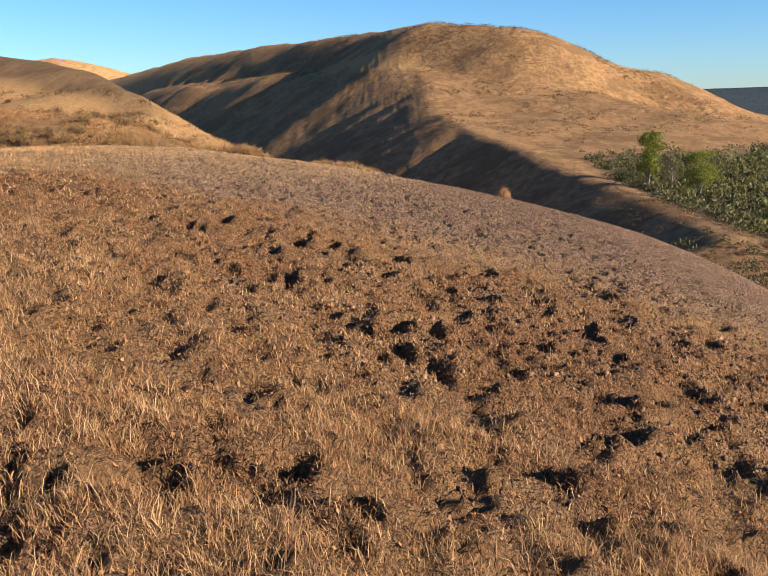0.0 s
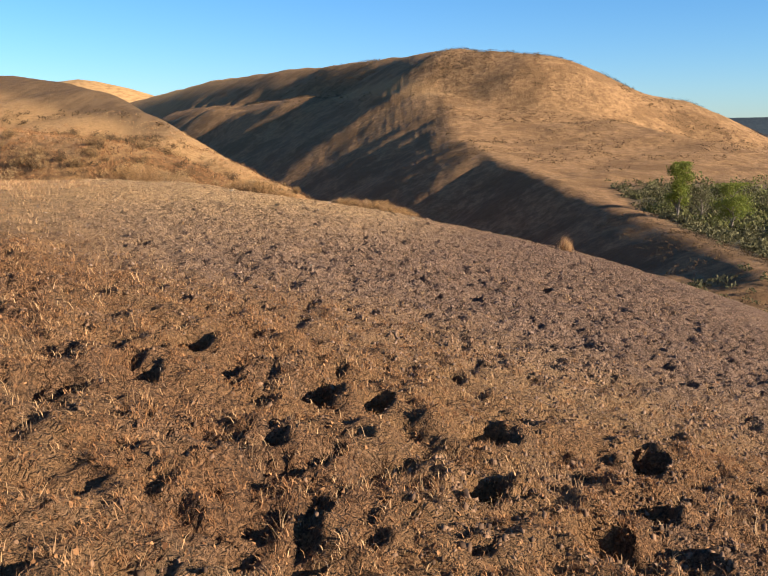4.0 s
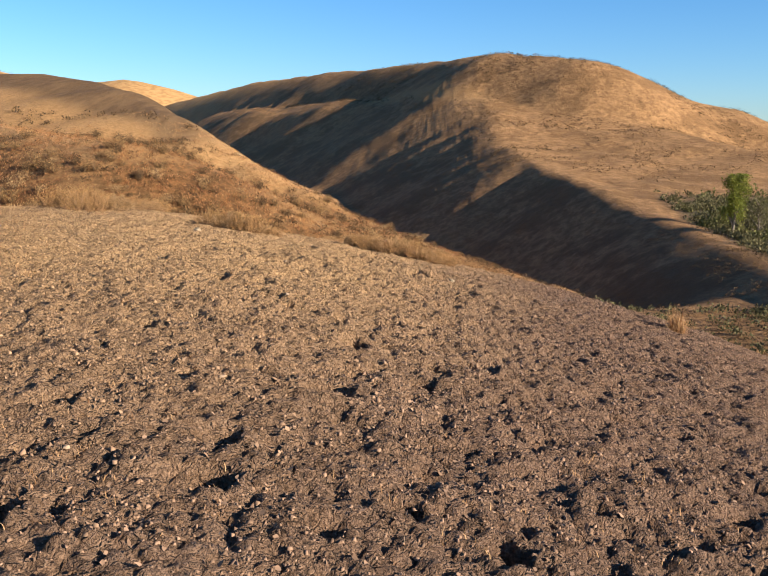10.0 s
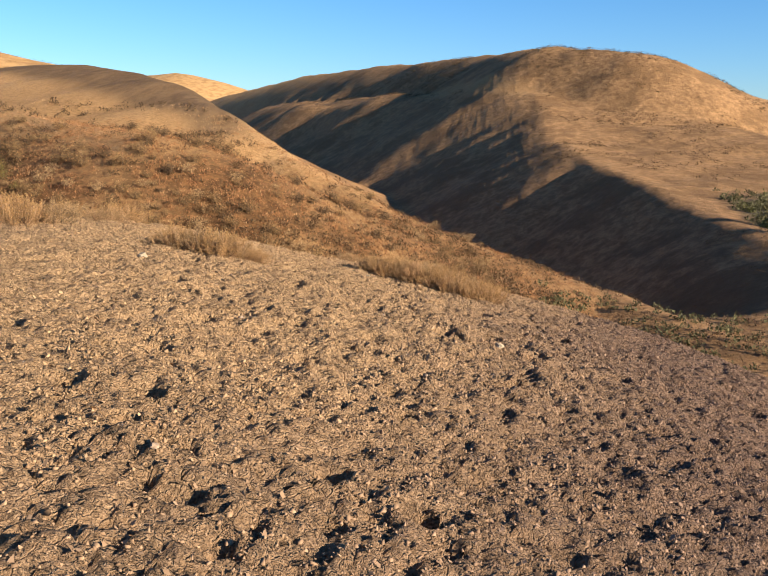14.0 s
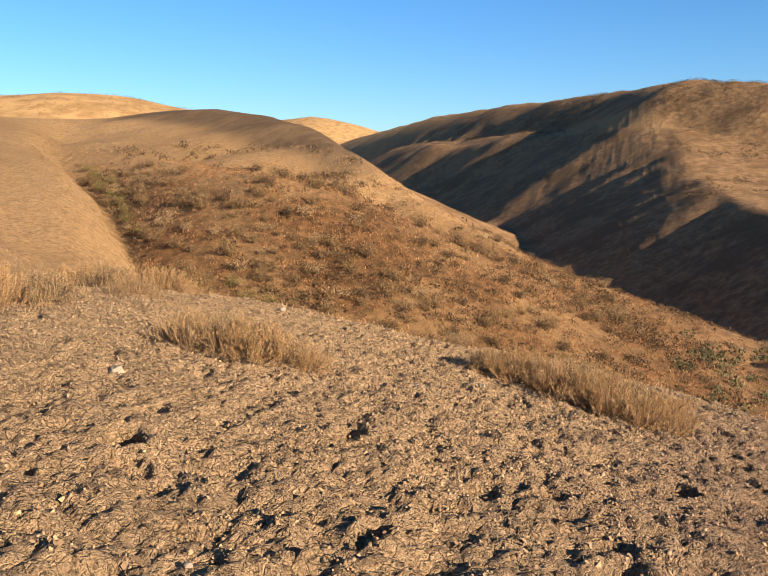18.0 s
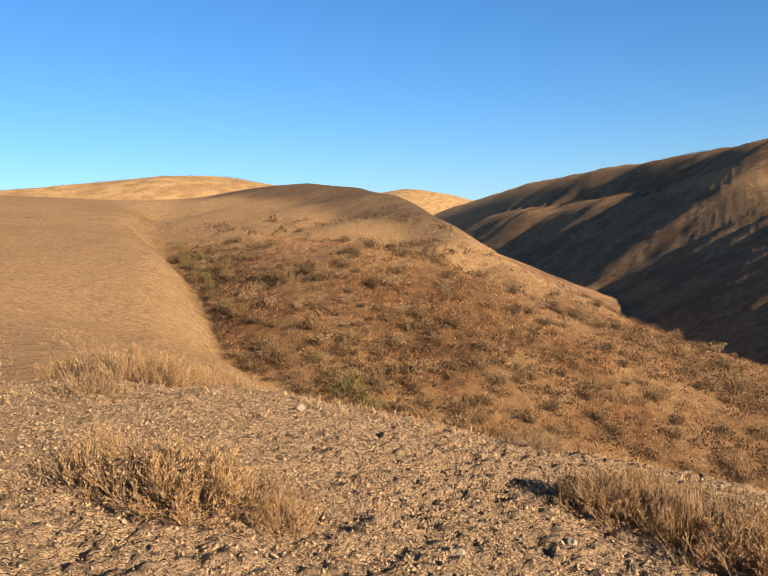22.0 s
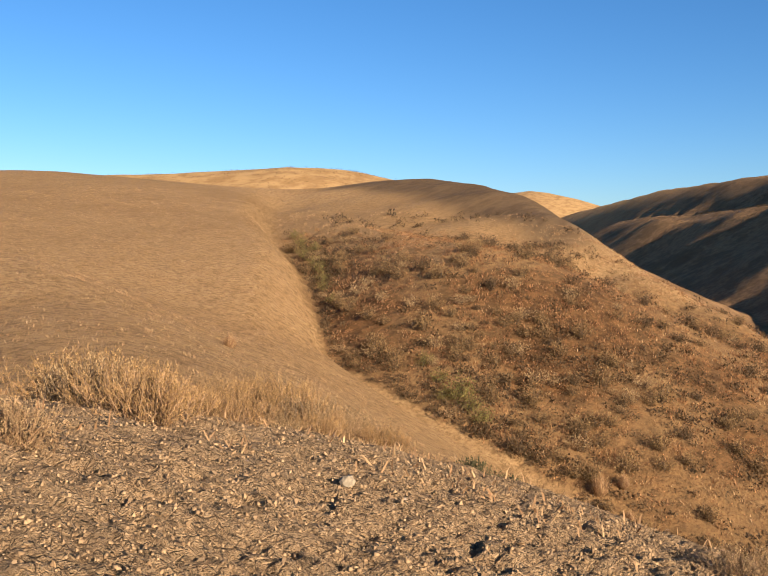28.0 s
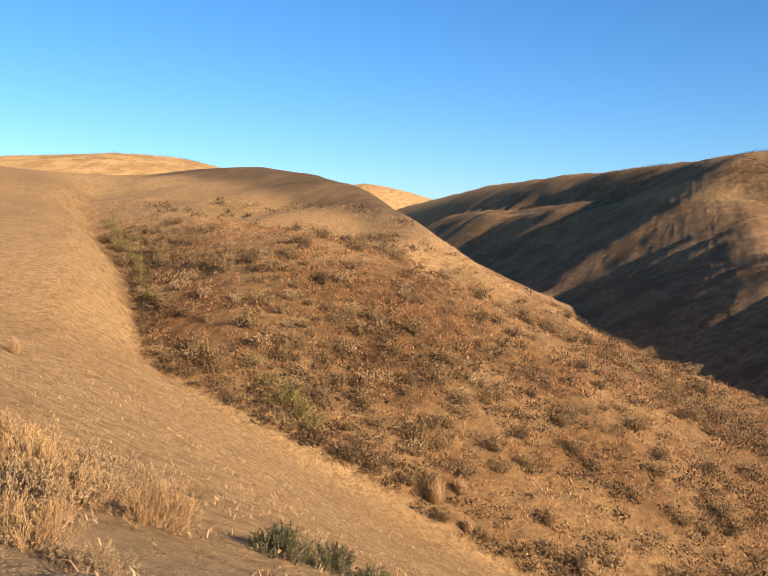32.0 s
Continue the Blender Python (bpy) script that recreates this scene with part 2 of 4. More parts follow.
def flake_material():
    n = Nodes("clay_flake", 0.95, 0.1)
    g = n.tree.nodes.new("ShaderNodeNewGeometry")
    axes = n.tree.nodes.new("ShaderNodeSeparateXYZ")
    n.tree.links.new(n.place, axes.inputs[0])
    across = n.math("ADD", n.math("SUBTRACT", axes.outputs[0], n.math("MULTIPLY", axes.outputs[1], 0.13)), n.noise(0.5, 3))
    pale = n.ramp(across, -5.2, -0.6, 1.0, 0.0)
    tone = n.mix(g.outputs["Random Per Island"], (0.09, 0.057, 0.036), (0.29, 0.186, 0.119))
    warm = n.mix(g.outputs["Random Per Island"], (0.19, 0.117, 0.057), (0.41, 0.262, 0.128))
    pale = n.math("MULTIPLY", pale, n.ramp(axes.outputs[1], 11, 21))
    return n.done(n.mix(pale, tone, warm))


CHIP = flake_material()
CLOD = strand_material("soil_clod", (0.05, 0.029, 0.016), (0.24, 0.14, 0.075), (0.14, 0.075, 0.036), 0.0)
BARK = plain_material("bark", (0.10, 0.08, 0.06), (0.24, 0.19, 0.14), 9.0)
STONE = plain_material("pale_stone", (0.24, 0.18, 0.11), (0.36, 0.285, 0.18), 22.0, 0.008)
TAN_STONE = plain_material("tan_stone", (0.20, 0.14, 0.09), (0.34, 0.25, 0.165), 16.0, 0.01)
ROCK = plain_material("ledge_rock", (0.22, 0.14, 0.08), (0.42, 0.29, 0.17), 1.6, 0.06)

# ---- the shape of the land ----
def hash01(ix, iy, seed):
    n = (ix.astype(np.int64) * 374761393 + iy.astype(np.int64) * 668265263 + seed * 974634777) & 0x7FFFFFFF
    n = ((n ^ (n >> 13)) * 1274126177) & 0x7FFFFFFF
    return ((n ^ (n >> 16)) & 0xFFFF) / 65535.0


def value_noise(x, y, seed=0):
    """Smooth noise of 0 to 1 with one cell a metre."""
    ix, iy = np.floor(x), np.floor(y)
    u, v = x - ix, y - iy
    u, v = u * u * u * (u * (u * 6 - 15) + 10), v * v * v * (v * (v * 6 - 15) + 10)
    a, b = hash01(ix, iy, seed), hash01(ix + 1, iy, seed)
    c, d = hash01(ix, iy + 1, seed), hash01(ix + 1, iy + 1, seed)
    return (a * (1 - u) + b * u) * (1 - v) + (c * (1 - u) + d * u) * v


def fractal(x, y, seed=0, octaves=4, gain=0.5):
    total, amp, norm = 0.0, 1.0, 0.0
    for k in range(octaves):
        total = total + amp * (value_noise(x * 2**k + 17.3 * k, y * 2**k - 9.1 * k, seed + k) - 0.5)
        norm += amp
        amp *= gain
    return total / norm


def smooth(a, b, x):
    t = np.clip((x - a) / (b - a), 0, 1)
    return t * t * (3 - 2 * t)


def ridge(x, y, line, left, right, rounding):
    """Height of a ridge: its crest runs along line (x, y, z); it falls off with the slopes left and right of the line's way."""
    best = np.full(np.shape(x), -1e9)
    for (ax, ay, az), (bx, by, bz) in zip(line[:-1], line[1:]):
        dx, dy = bx - ax, by - ay
        ll = dx * dx + dy * dy
        s = np.clip(((x - ax) * dx + (y - ay) * dy) / ll, 0, 1)
        ox, oy = x - ax - s * dx, y - ay - s * dy
        d = np.hypot(ox, oy)
        side = (dx * oy - dy * ox) / np.maximum(d * math.sqrt(ll), 1e-6)
        slope = left + (right - left) * (0.5 - 0.5 * np.clip(side, -1, 1))
        z = az + s * (bz - az) - slope * (np.sqrt(d * d + rounding**2) - rounding)
        best = np.maximum(best, z)
    return best


def blend(a, b, k):
    """Smooth maximum."""
    h = np.clip(0.5 + 0.5 * (a - b) / k, 0, 1)
    return b + (a - b) * h + k * h * (1 - h)


# crests: x, y, z along each
OWN = [(-16, -30, 0.1), (-9, 0, -0.7), (-8, 16, -0.62), (-9, 24, -0.8), (-10, 28, -1.25), (-11, 31.5, -1.6)]
SIDE_HILL = [(-99, -40, 4), (-99, 78, 6.8), (-100, 104, 8.8), (-90, 128, 8.2), (-80, 141, 8.2), (-68, 146, 8.4)]
DOME = [(-68, 146, 10.2), (-61, 141, 9.9), (-52, 135, 8.6), (-44, 127, 6.9), (-35, 115, 3.7), (-27, 107, 0.6)]
FLANK = [(-27, 107, 0.6), (-21, 101, -2.2), (-16, 99, -4.4), (-10, 99, -7.3), (11, 101, -14.3), (20, 83, -15.6)]
KNOLL = [(-64, 110, 3.6), (-42, 95, 1.0), (-28, 84, 0.0)]
RUMP = [(-40, 52, -0.6), (-33, 49, -1.4), (-27, 46, -2.2), (-17, 38, -2.55), (-12, 34.5, -2.35), (-10.5, 33.5, -2.25)]
MAIN_HILL = [(-386, 1040, 25.6), (-278, 970, 43.8), (-173, 842, 54.3), (-49, 658, 52.5), (7, 529, 47.3), (29, 438, 42.4), (60, 405, 36.2)]
MAIN_END = [(61.1, 412.0, 36.8), (73.0, 405.5, 29.6), (92.3, 399.9, 22.2), (117.5, 396.4, 17.2), (133.2, 398.9, 10.8), (147.2, 402.5, 2.9), (161.0, 407.9, -3.5)]
SPUR_TOP = [(-185, 726, 22.7), (-113, 619, 22.3), (-63, 536, 24.0), (-33, 488, 21.3), (-3, 409, 18.8), (15, 381, 18.1), (18, 359, 12.0), (18, 339, 7.4), (19, 294, -1.1), (25, 263, -4.2)]
SPUR = [(19, 294, -1.1), (25, 263, -4.2), (32, 227, -8.2), (39, 185, -12.3), (42, 143, -13.9), (40, 112, -14.0), (38, 93, -13.6)]
SPUR_FACE = [(18.1, 393.4, 18.7), (46.1, 378.0, 18.0), (53.3, 350.0, 10.9), (56.2, 322.2, 4.1), (60.0, 284.7, -4.8), (61.2, 259.6, -10.5), (61.5, 240.7, -14.8)]
RIB = [(-128.4, 595.2, 20.4), (-99.4, 560.2, 16.6), (-72.8, 523.9, 18.8), (-50.0, 498.0, 19.6)]
FAR_HILL = [(-671, 1242, 68.7), (-506, 1265, 79.4), (-458, 1273, 85.8), (-422, 1275, 78.8), (-368, 1260, 58.9)]
BACK_HILL = [(-340, 180, 17), (-237, 258, 23.6), (-204, 274, 25.4), (-190, 284, 27.2), (-176, 295, 26.7), (-155, 295, 22.5)]
MESA = [(296, 880, 20), (700, 860, 21)]

GULLY_X = [-90, -58, -43, -30, -22, -13, 0, 15]
GULLY_Y = [138, 96, 82, 67, 64.5, 62.5, 60, 60]
GULLY_BANK = [1, 2, 4, 7, 10.5, 15.5, 16, 16]


def land(x, y):
    rough = fractal(x / 40, y / 40, 11)
    floor = -15.6 - 1.4 * smooth(30, -10, x) - 14 * smooth(38, 10, x) * smooth(96, 125, y) + 0.06 * np.maximum(-x - 10, 0) + 0.01 * np.maximum(y - 250, 0) * smooth(40, -80, x) + 0.5 * fractal(x / 25, y / 25, 5)
    h = ridge(x, y, MAIN_HILL, 0.60, 0.8, 24)
    h = blend(h, ridge(x, y, MAIN_END, 0.6, 0.52, 8) - 0.7 * np.maximum(14 - x, 0), 2.5)
    h = blend(h, ridge(x, y, SPUR_TOP, 0.14, 0.6, 7), 2.0)
    h = blend(h, ridge(x, y, SPUR, 0.27, 0.66, 3), 1.5)
    h = blend(h, np.minimum(ridge(x, y, SPUR_FACE, 0.62, 0.05, 3), ridge(x, y, SPUR_TOP[5:] + SPUR[2:4], 0.05, 0.82, 3)), 1.5)
    h = blend(h, ridge(x, y, RIB, 0.55, 0.75, 5), 2.0)
    h = blend(h, ridge(x, y, FAR_HILL, 0.33, 0.33, 15), 2.0)
    h = blend(h, ridge(x, y, BACK_HILL, 0.42, 0.42, 15), 2.0)
    h = blend(h, ridge(x, y, MESA, 0.35, 0.35, 4), 1.0)
    rills = np.abs(fractal(x / 26, y / 40, 13)) + 0.5 * np.abs(fractal(x / 11, y / 15, 17)) + 0.3 * np.abs(fractal(x / 5, y / 9, 19))
    h = h + (1.8 * rough + 1.5 * (rills - 0.14) + 5.0 * (np.abs(fractal((0.5 * x - 0.87 * y) / 34, (0.87 * x + 0.5 * y) / 120, 21, 3)) - 0.1)) * smooth(130, 220, y) * smooth(1000, 600, y)
    # the side hill slopes down to the gully, with a steeper bank along it
    bed = np.interp(x, GULLY_X, GULLY_Y)
    bank = np.interp(x, GULLY_X, GULLY_BANK)
    cut = smooth(-78, -60, x)
    side = ridge(x, y, SIDE_HILL, 0.19, 0.19, 15) - cut * (0.37 * np.maximum(y - bed + bank, 0) + 0.5 * np.maximum(y - bed, 0) + 1.3 * smooth(-1.2, 0.4, y - bed))
    side = blend(side, ridge(x, y, RUMP, 0.58, 0.4, 4), 1.5)
    h = blend(h, side, 0.5)
    # the bench below the dome breaks off into the brushy face above the gully
    over = -(0.579 * (x + 64) + 0.815 * (y - 110)) - 1.5
    over = 0.5 * (over + np.sqrt(over * over + 6))
    h = blend(h, ridge(x, y, DOME, 1.1, 0.22, 7) - 0.4 * np.maximum(x + 27, 0) - 0.55 * over, 1.2)
    h = blend(h, ridge(x, y, FLANK, 0.85, 0.55, 4), 1.0)
    h = blend(h, ridge(x, y, KNOLL, 0.44, 0.56, 4), 1.2)
    h = blend(h, floor, 1.5)
    # the camera's own ridge ends in a nose that drops off in front and to the right
    past = np.hypot(np.where(x > -2, (x + 2) / 9.0, (x + 2) / 15.0 * smooth(16.5, 22, y)), np.maximum(y - 18, 0) / 16.0) - 1
    past = past * 12
    own = ridge(x, y, OWN, 0.25, 0.355, 14) - 0.26 * (past + np.sqrt(past * past + 4)) * smooth(-3, 1, past)
    own = own - 0.2 * smooth(24, 28.5, y) * smooth(-6.5, -3.2, x) + 0.12 * np.exp(-((x + 2.2) ** 2) / 2 - (y - 18.5) ** 2 / 6)
    h = blend(h, own, 0.8)
    return h
# hoof holes and burrows along the way: x, y, width
FIRST_HOLES = [(-2.39, 7.13, 0.3), (-2.94, 7.64, 0.26), (-3.2, 7.54, 0.22), (-2.35, 8.5, 0.34), (-2.0, 8.85, 0.36), (-1.85, 9.65, 0.3), (-2.2, 6.16, 0.24), (-1.38, 6.17, 0.2), (-1.11, 6.63, 0.24), (0.53, 7.61, 0.32), (0.07, 6.06, 0.24), (0.37, 6.13, 0.2), (0.81, 6.48, 0.22), (2.32, 9.06, 0.36), (4.13, 11.3, 0.3), (3.34, 8.46, 0.3), (2.85, 7.4, 0.28), (1.15, 6.21, 0.2), (0.8, 5.54, 0.26), (-0.95, 9.05, 0.28), (-0.57, 9.05, 0.26), (0.05, 8.8, 0.28), (-0.08, 9.82, 0.22), (-0.8, 8.05, 0.2), (-1.39, 7.77, 0.18), (0.0, 7.99, 0.2), (-1.27, 3.02, 0.14), (-0.95, 3.12, 0.24), (-0.41, 3.52, 0.22), (-0.14, 3.18, 0.24), (0.48, 4.69, 0.16), (1.06, 8.91, 0.24)]
LATER_HOLES = [(-1.05, 17.25, 0.28), (-1.12, 15.88, 0.24), (-1.45, 14.28, 0.26), (-2.2, 13.63, 0.2), (-0.49, 14.3, 0.16), (0.0, 14.05, 0.18), (0.12, 16.5, 0.16), (-2.5, 14.92, 0.18), (-1.46, 12.92, 0.16), (1.36, 14.43, 0.14), (-2.8, 22.0, 0.26), (-0.69, 23.3, 0.26), (0.6, 24.73, 0.22), (0.2, 23.15, 0.18), (-0.58, 18.65, 0.2), (-0.82, 20.2, 0.22), (-1.85, 18.7, 0.18), (-2.5, 18.75, 0.18), (-0.05, 21.9, 0.2), (-3.62, 23.55, 0.22), (-3.32, 23.15, 0.18), (-1.93, 23.08, 0.18), (-1.12, 24.3, 0.18), (1.0, 27.4, 0.24), (1.66, 27.62, 0.18), (-0.33, 25.2, 0.2), (-2.55, 24.65, 0.2), (-3.8, 22.8, 0.16), (0.24, 26.76, 0.18), (-1.43, 21.85, 0.14), (1.0, 24.03, 0.16), (-2.14, 25.69, 0.14)]
HOLES = FIRST_HOLES + LATER_HOLES


def clods(x, y, size, seed):
    """Cracked soil: distance to the nearest crack in cell widths, and a level for each clod."""
    ix, iy = np.floor(x / size), np.floor(y / size)
    one, two, level = np.full(x.shape, 9.0), np.full(x.shape, 9.0), np.zeros(x.shape)
    for dx in (-1, 0, 1):
        for dy in (-1, 0, 1):
            cx, cy = ix + dx, iy + dy
            d = np.hypot(cx + 0.1 + 0.8 * hash01(cx, cy, seed) - x / size, cy + 0.1 + 0.8 * hash01(cx, cy, seed + 1) - y / size)
            level = np.where(d < one, hash01(cx, cy, seed + 2), level)
            two = np.minimum(two, np.maximum(d, one))
            one = np.minimum(one, d)
    return two - one, level


def litter_cover(x, y):
    """How far the rust-red litter of the first steps covers the soil."""
    edge = y + 0.55 * x + 2.2 * fractal(x / 2.2, y / 2.2, 31)
    return smooth(12.0, 8.5, edge) * (0.8 + 0.2 * smooth(-0.12, 0.1, fractal(x / 1.1, y / 1.1, 33)))


def clay_cover(x, y):
    way = smooth(8, 13, y + 0.45 * x + 2 * fractal(x / 3, y / 3, 35)) * smooth(37, 33, y)
    return way * smooth(-8, -3.8, x + 2.5 * fractal(x / 4, y / 4, 37) - 0.45 * np.maximum(17 - y, 0) + 0.45 * np.maximum(y - 19, 0)) * smooth(9, 7, x)


def micro(x, y, clay, litter):
    x, y, clay, litter = (np.atleast_1d(v) for v in (x, y, clay, litter))
    soil = np.maximum(clay, 0.75 * litter)
    gap, level = clods(x + 0.03 * fractal(x / 0.1, y / 0.1, 4, 2), y, 0.135, 3)
    gap2, level2 = clods(x, y, 0.42, 8)
    z = soil * (0.036 * smooth(0.0, 0.35, gap) + 0.010 * level - 0.02 + 0.012 * smooth(0, 0.1, gap2) + 0.006 * level2 - 0.012)
    z = z + 0.03 * fractal(x / 0.9, y / 0.9, 41) + 0.07 * fractal(x / 3.3, y / 3.3, 43)
    ix, iy = np.floor(x / 0.6), np.floor(y / 0.6)
    d = np.hypot(x - 0.6 * (ix + 0.2 + 0.6 * hash01(ix, iy, 71)), (y - 0.6 * (iy + 0.2 + 0.6 * hash01(ix, iy, 72))) * 1.2) + 0.05 * fractal(x / 0.15, y / 0.15, 73)
    z = z - soil * (0.045 + 0.07 * hash01(ix, iy, 74)) * (hash01(ix, iy, 75) > 0.5) * smooth(0.13, 0.06, d)
    ix, iy = np.floor(x / 0.23), np.floor(y / 0.23)
    d = np.hypot(x - 0.23 * (ix + 0.25 + 0.5 * hash01(ix, iy, 81)), y - 0.23 * (iy + 0.25 + 0.5 * hash01(ix, iy, 82))) + 0.03 * fractal(x / 0.09, y / 0.09, 83)
    z = z - soil * (0.015 + (0.035 + 0.06 * litter) * hash01(ix, iy, 84)) * (hash01(ix, iy, 85) > 0.55 - 0.4 * litter) * smooth(0.085, 0.035, d)
    z = z + soil * (0.11 + 0.27 * litter) * fractal(x / 0.26, y / 0.26, 87, 3)
    for k, (hx, hy, w) in enumerate(HOLES):
        near = (np.abs(x - hx) < 0.8) & (np.abs(y - hy) < 0.8)
        if not near.any():
            continue
        u, v = x[near], y[near]
        d = np.hypot((u - hx) * (1.0 + 0.25 * (k % 3)), (v - hy) * (1.2 - 0.2 * (k % 2))) + 0.11 * fractal(u / 0.14, v / 0.14, 45, 2)
        z[near] = z[near] - 0.2 * smooth(w * 0.66, w * 0.36, d) + 0.025 * smooth(w * 1.5, w * 0.85, d) * smooth(w * 0.6, w * 0.85, d)
    return z


def spaced(first, last, step, low, high, grow_low, grow_high, turn=1e9):
    line = list(np.arange(first, last + 1e-6, step))
    a, d = line[0], step
    while a > low:
        d *= grow_low if a > -turn else 1.07
        a -= d
        line.insert(0, a)
    b, d = line[-1], step
    while b < high:
        d *= grow_high if b < turn else 1.07
        b += d
        line.append(b)
    return np.array(line)


def brushy(x, y):
    """How far the dark brush covers the face above the gully; it thins out to the lit flank."""
    return np.maximum(smooth(-8, -19, x - 0.6 * (80 - y) + 4 * fractal(x / 8, y / 8, 75)), 0.9 * smooth(-3.5, -7.5, land(x, y)))


def near_cover(x, y):
    w = 3.5 * fractal(x / 3, y / 3, 39)
    return smooth(-9.5, -5.5, x + w + 3.2 * smooth(22, 27, y)) * smooth(7.0, 3.8, x + w) * smooth(-0.8, 1.2, y) * smooth(37, 33, y + w)


def mesh_from(name, verts, faces, material, shade=True):
    """A mesh from arrays of places and of faces that all have as many corners."""
    me = bpy.data.meshes.new(name)
    me.vertices.add(len(verts))
    me.vertices.foreach_set("co", np.ascontiguousarray(verts, dtype=np.float32).ravel())
    corners = faces.shape[1]
    me.loops.add(faces.size)
    me.loops.foreach_set("vertex_index", np.ascontiguousarray(faces, dtype=np.int32).ravel())
    me.polygons.add(len(faces))
    me.polygons.foreach_set("loop_start", np.arange(0, faces.size, corners, dtype=np.int32))
    if shade:
        me.polygons.foreach_set("use_smooth", np.ones(len(faces), dtype=bool))
    me.update(calc_edges=True)
    me.materials.append(material)
    return me


def surface(x, y):
    """The height of the finished ground at places of the plan."""
    x, y = np.asarray(x, float), np.asarray(y, float)
    z = land(x, y)
    near = near_cover(x, y)
    return z + near * micro(x, y, clay_cover(x, y), litter_cover(x, y)).reshape(np.shape(x))


def build_ground():
    gx = spaced(-4.6, 3.2, 0.034, -1500, 1500, 1.036, 1.036, 130)
    gy = spaced(2.4, 31.0, 0.036, -400, 2600, 1.06, 1.016, 520)
    x, y = np.meshgrid(gx, gy)
    z = land(x, y)
    near = near_cover(x, y)
    clay, litter = clay_cover(x, y), litter_cover(x, y)
    rows, cols = (gy > -1.5) & (gy < 40), (gx > -13) & (gx < 10)
    part_ = np.ix_(rows, cols)
    z[part_] += near[part_] * micro(x[part_], y[part_], clay[part_], litter[part_])
    nx, ny = len(gx), len(gy)
    i = np.arange(nx * ny).reshape(ny, nx)
    quads = np.stack([i[:-1, :-1], i[:-1, 1:], i[1:, 1:], i[1:, :-1]], -1).reshape(-1, 4)
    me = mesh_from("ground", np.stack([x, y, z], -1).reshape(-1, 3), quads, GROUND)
    # the dome: bare brown ground, its dim grazing light put into the colour
    dome = smooth(0, 3.5, z + 0.11 * (150 - y) - 3.0 + 3 * fractal(x / 14, y / 14, 51)) * smooth(9, 17, 0.579 * (x + 64) + 0.815 * (y - 110) + 6 * fractal(x / 10, y / 10, 52)) * smooth(175, 160, y) * smooth(-22, -32, x) * smooth(-95, -80, x)
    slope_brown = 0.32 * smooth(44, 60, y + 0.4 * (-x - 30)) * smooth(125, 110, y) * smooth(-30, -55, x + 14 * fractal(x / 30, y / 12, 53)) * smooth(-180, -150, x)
    # the face above the gully: rust-brown ground with weak grazing light coloured in
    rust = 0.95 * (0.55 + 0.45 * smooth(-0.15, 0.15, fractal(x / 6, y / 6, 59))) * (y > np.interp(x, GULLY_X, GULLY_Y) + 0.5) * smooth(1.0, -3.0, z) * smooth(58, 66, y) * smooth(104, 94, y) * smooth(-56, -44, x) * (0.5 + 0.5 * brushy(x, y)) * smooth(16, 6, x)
    soil = smooth(-10, -13.0, z) * smooth(60, 75, y) * smooth(38, 44, x - 0.06 * (y - 90)) 
    far = 0.75 * smooth(125, 200, y) * smooth(900, 700, y) * smooth(-230, -190, x + 0.3 * (y - 500))
    far = np.maximum(far, 0.8 * smooth(-4, 4, x) * smooth(52, 60, y) * smooth(-9, -11, z))
    strip = np.abs(ridge(x, y, [(a, b, 0) for a, b, c in SPUR_TOP[3:6]], 1.0, 1.0, 0.5))
    far = far * (1 - 0.6 * smooth(8, 3, strip))
    # where the far mesa takes its colour of scrub, shade and haze
    hazy_scrub = smooth(500, 650, y) * smooth(120, 220, x)
    rocky = 0.75 * smooth(52, 66, x - 0.12 * (330 - y)) * smooth(205, 240, y) * smooth(450, 420, y) * smooth(-13, -8, z) * smooth(-0.12, 0.1, fractal(x / 12, y / 12, 57))
    pale = smooth(11, 21, y) * smooth(1.2, -3.0, x - 0.13 * (y - 17) + 1.2 * fractal(x / 2.5, y / 2.5, 55))
    for name, value in (("clay", clay), ("litter", litter), ("brown", np.maximum(dome, slope_brown)), ("soil", soil), ("hazy_scrub", hazy_scrub), ("rocky", np.maximum(rocky, far)), ("face", rust), ("straw", smooth(170, 200, y) * smooth(-110, -135, x + 0.35 * np.maximum(y - 300, 0) * (y < 1000))), ("near", near), ("pale", pale)):
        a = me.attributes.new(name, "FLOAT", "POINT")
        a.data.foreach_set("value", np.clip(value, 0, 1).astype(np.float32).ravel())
    return tagged(new("ground", me), "dry grassy hills with cracked clay, gullies and hoof holes", "ground", kind="structure")


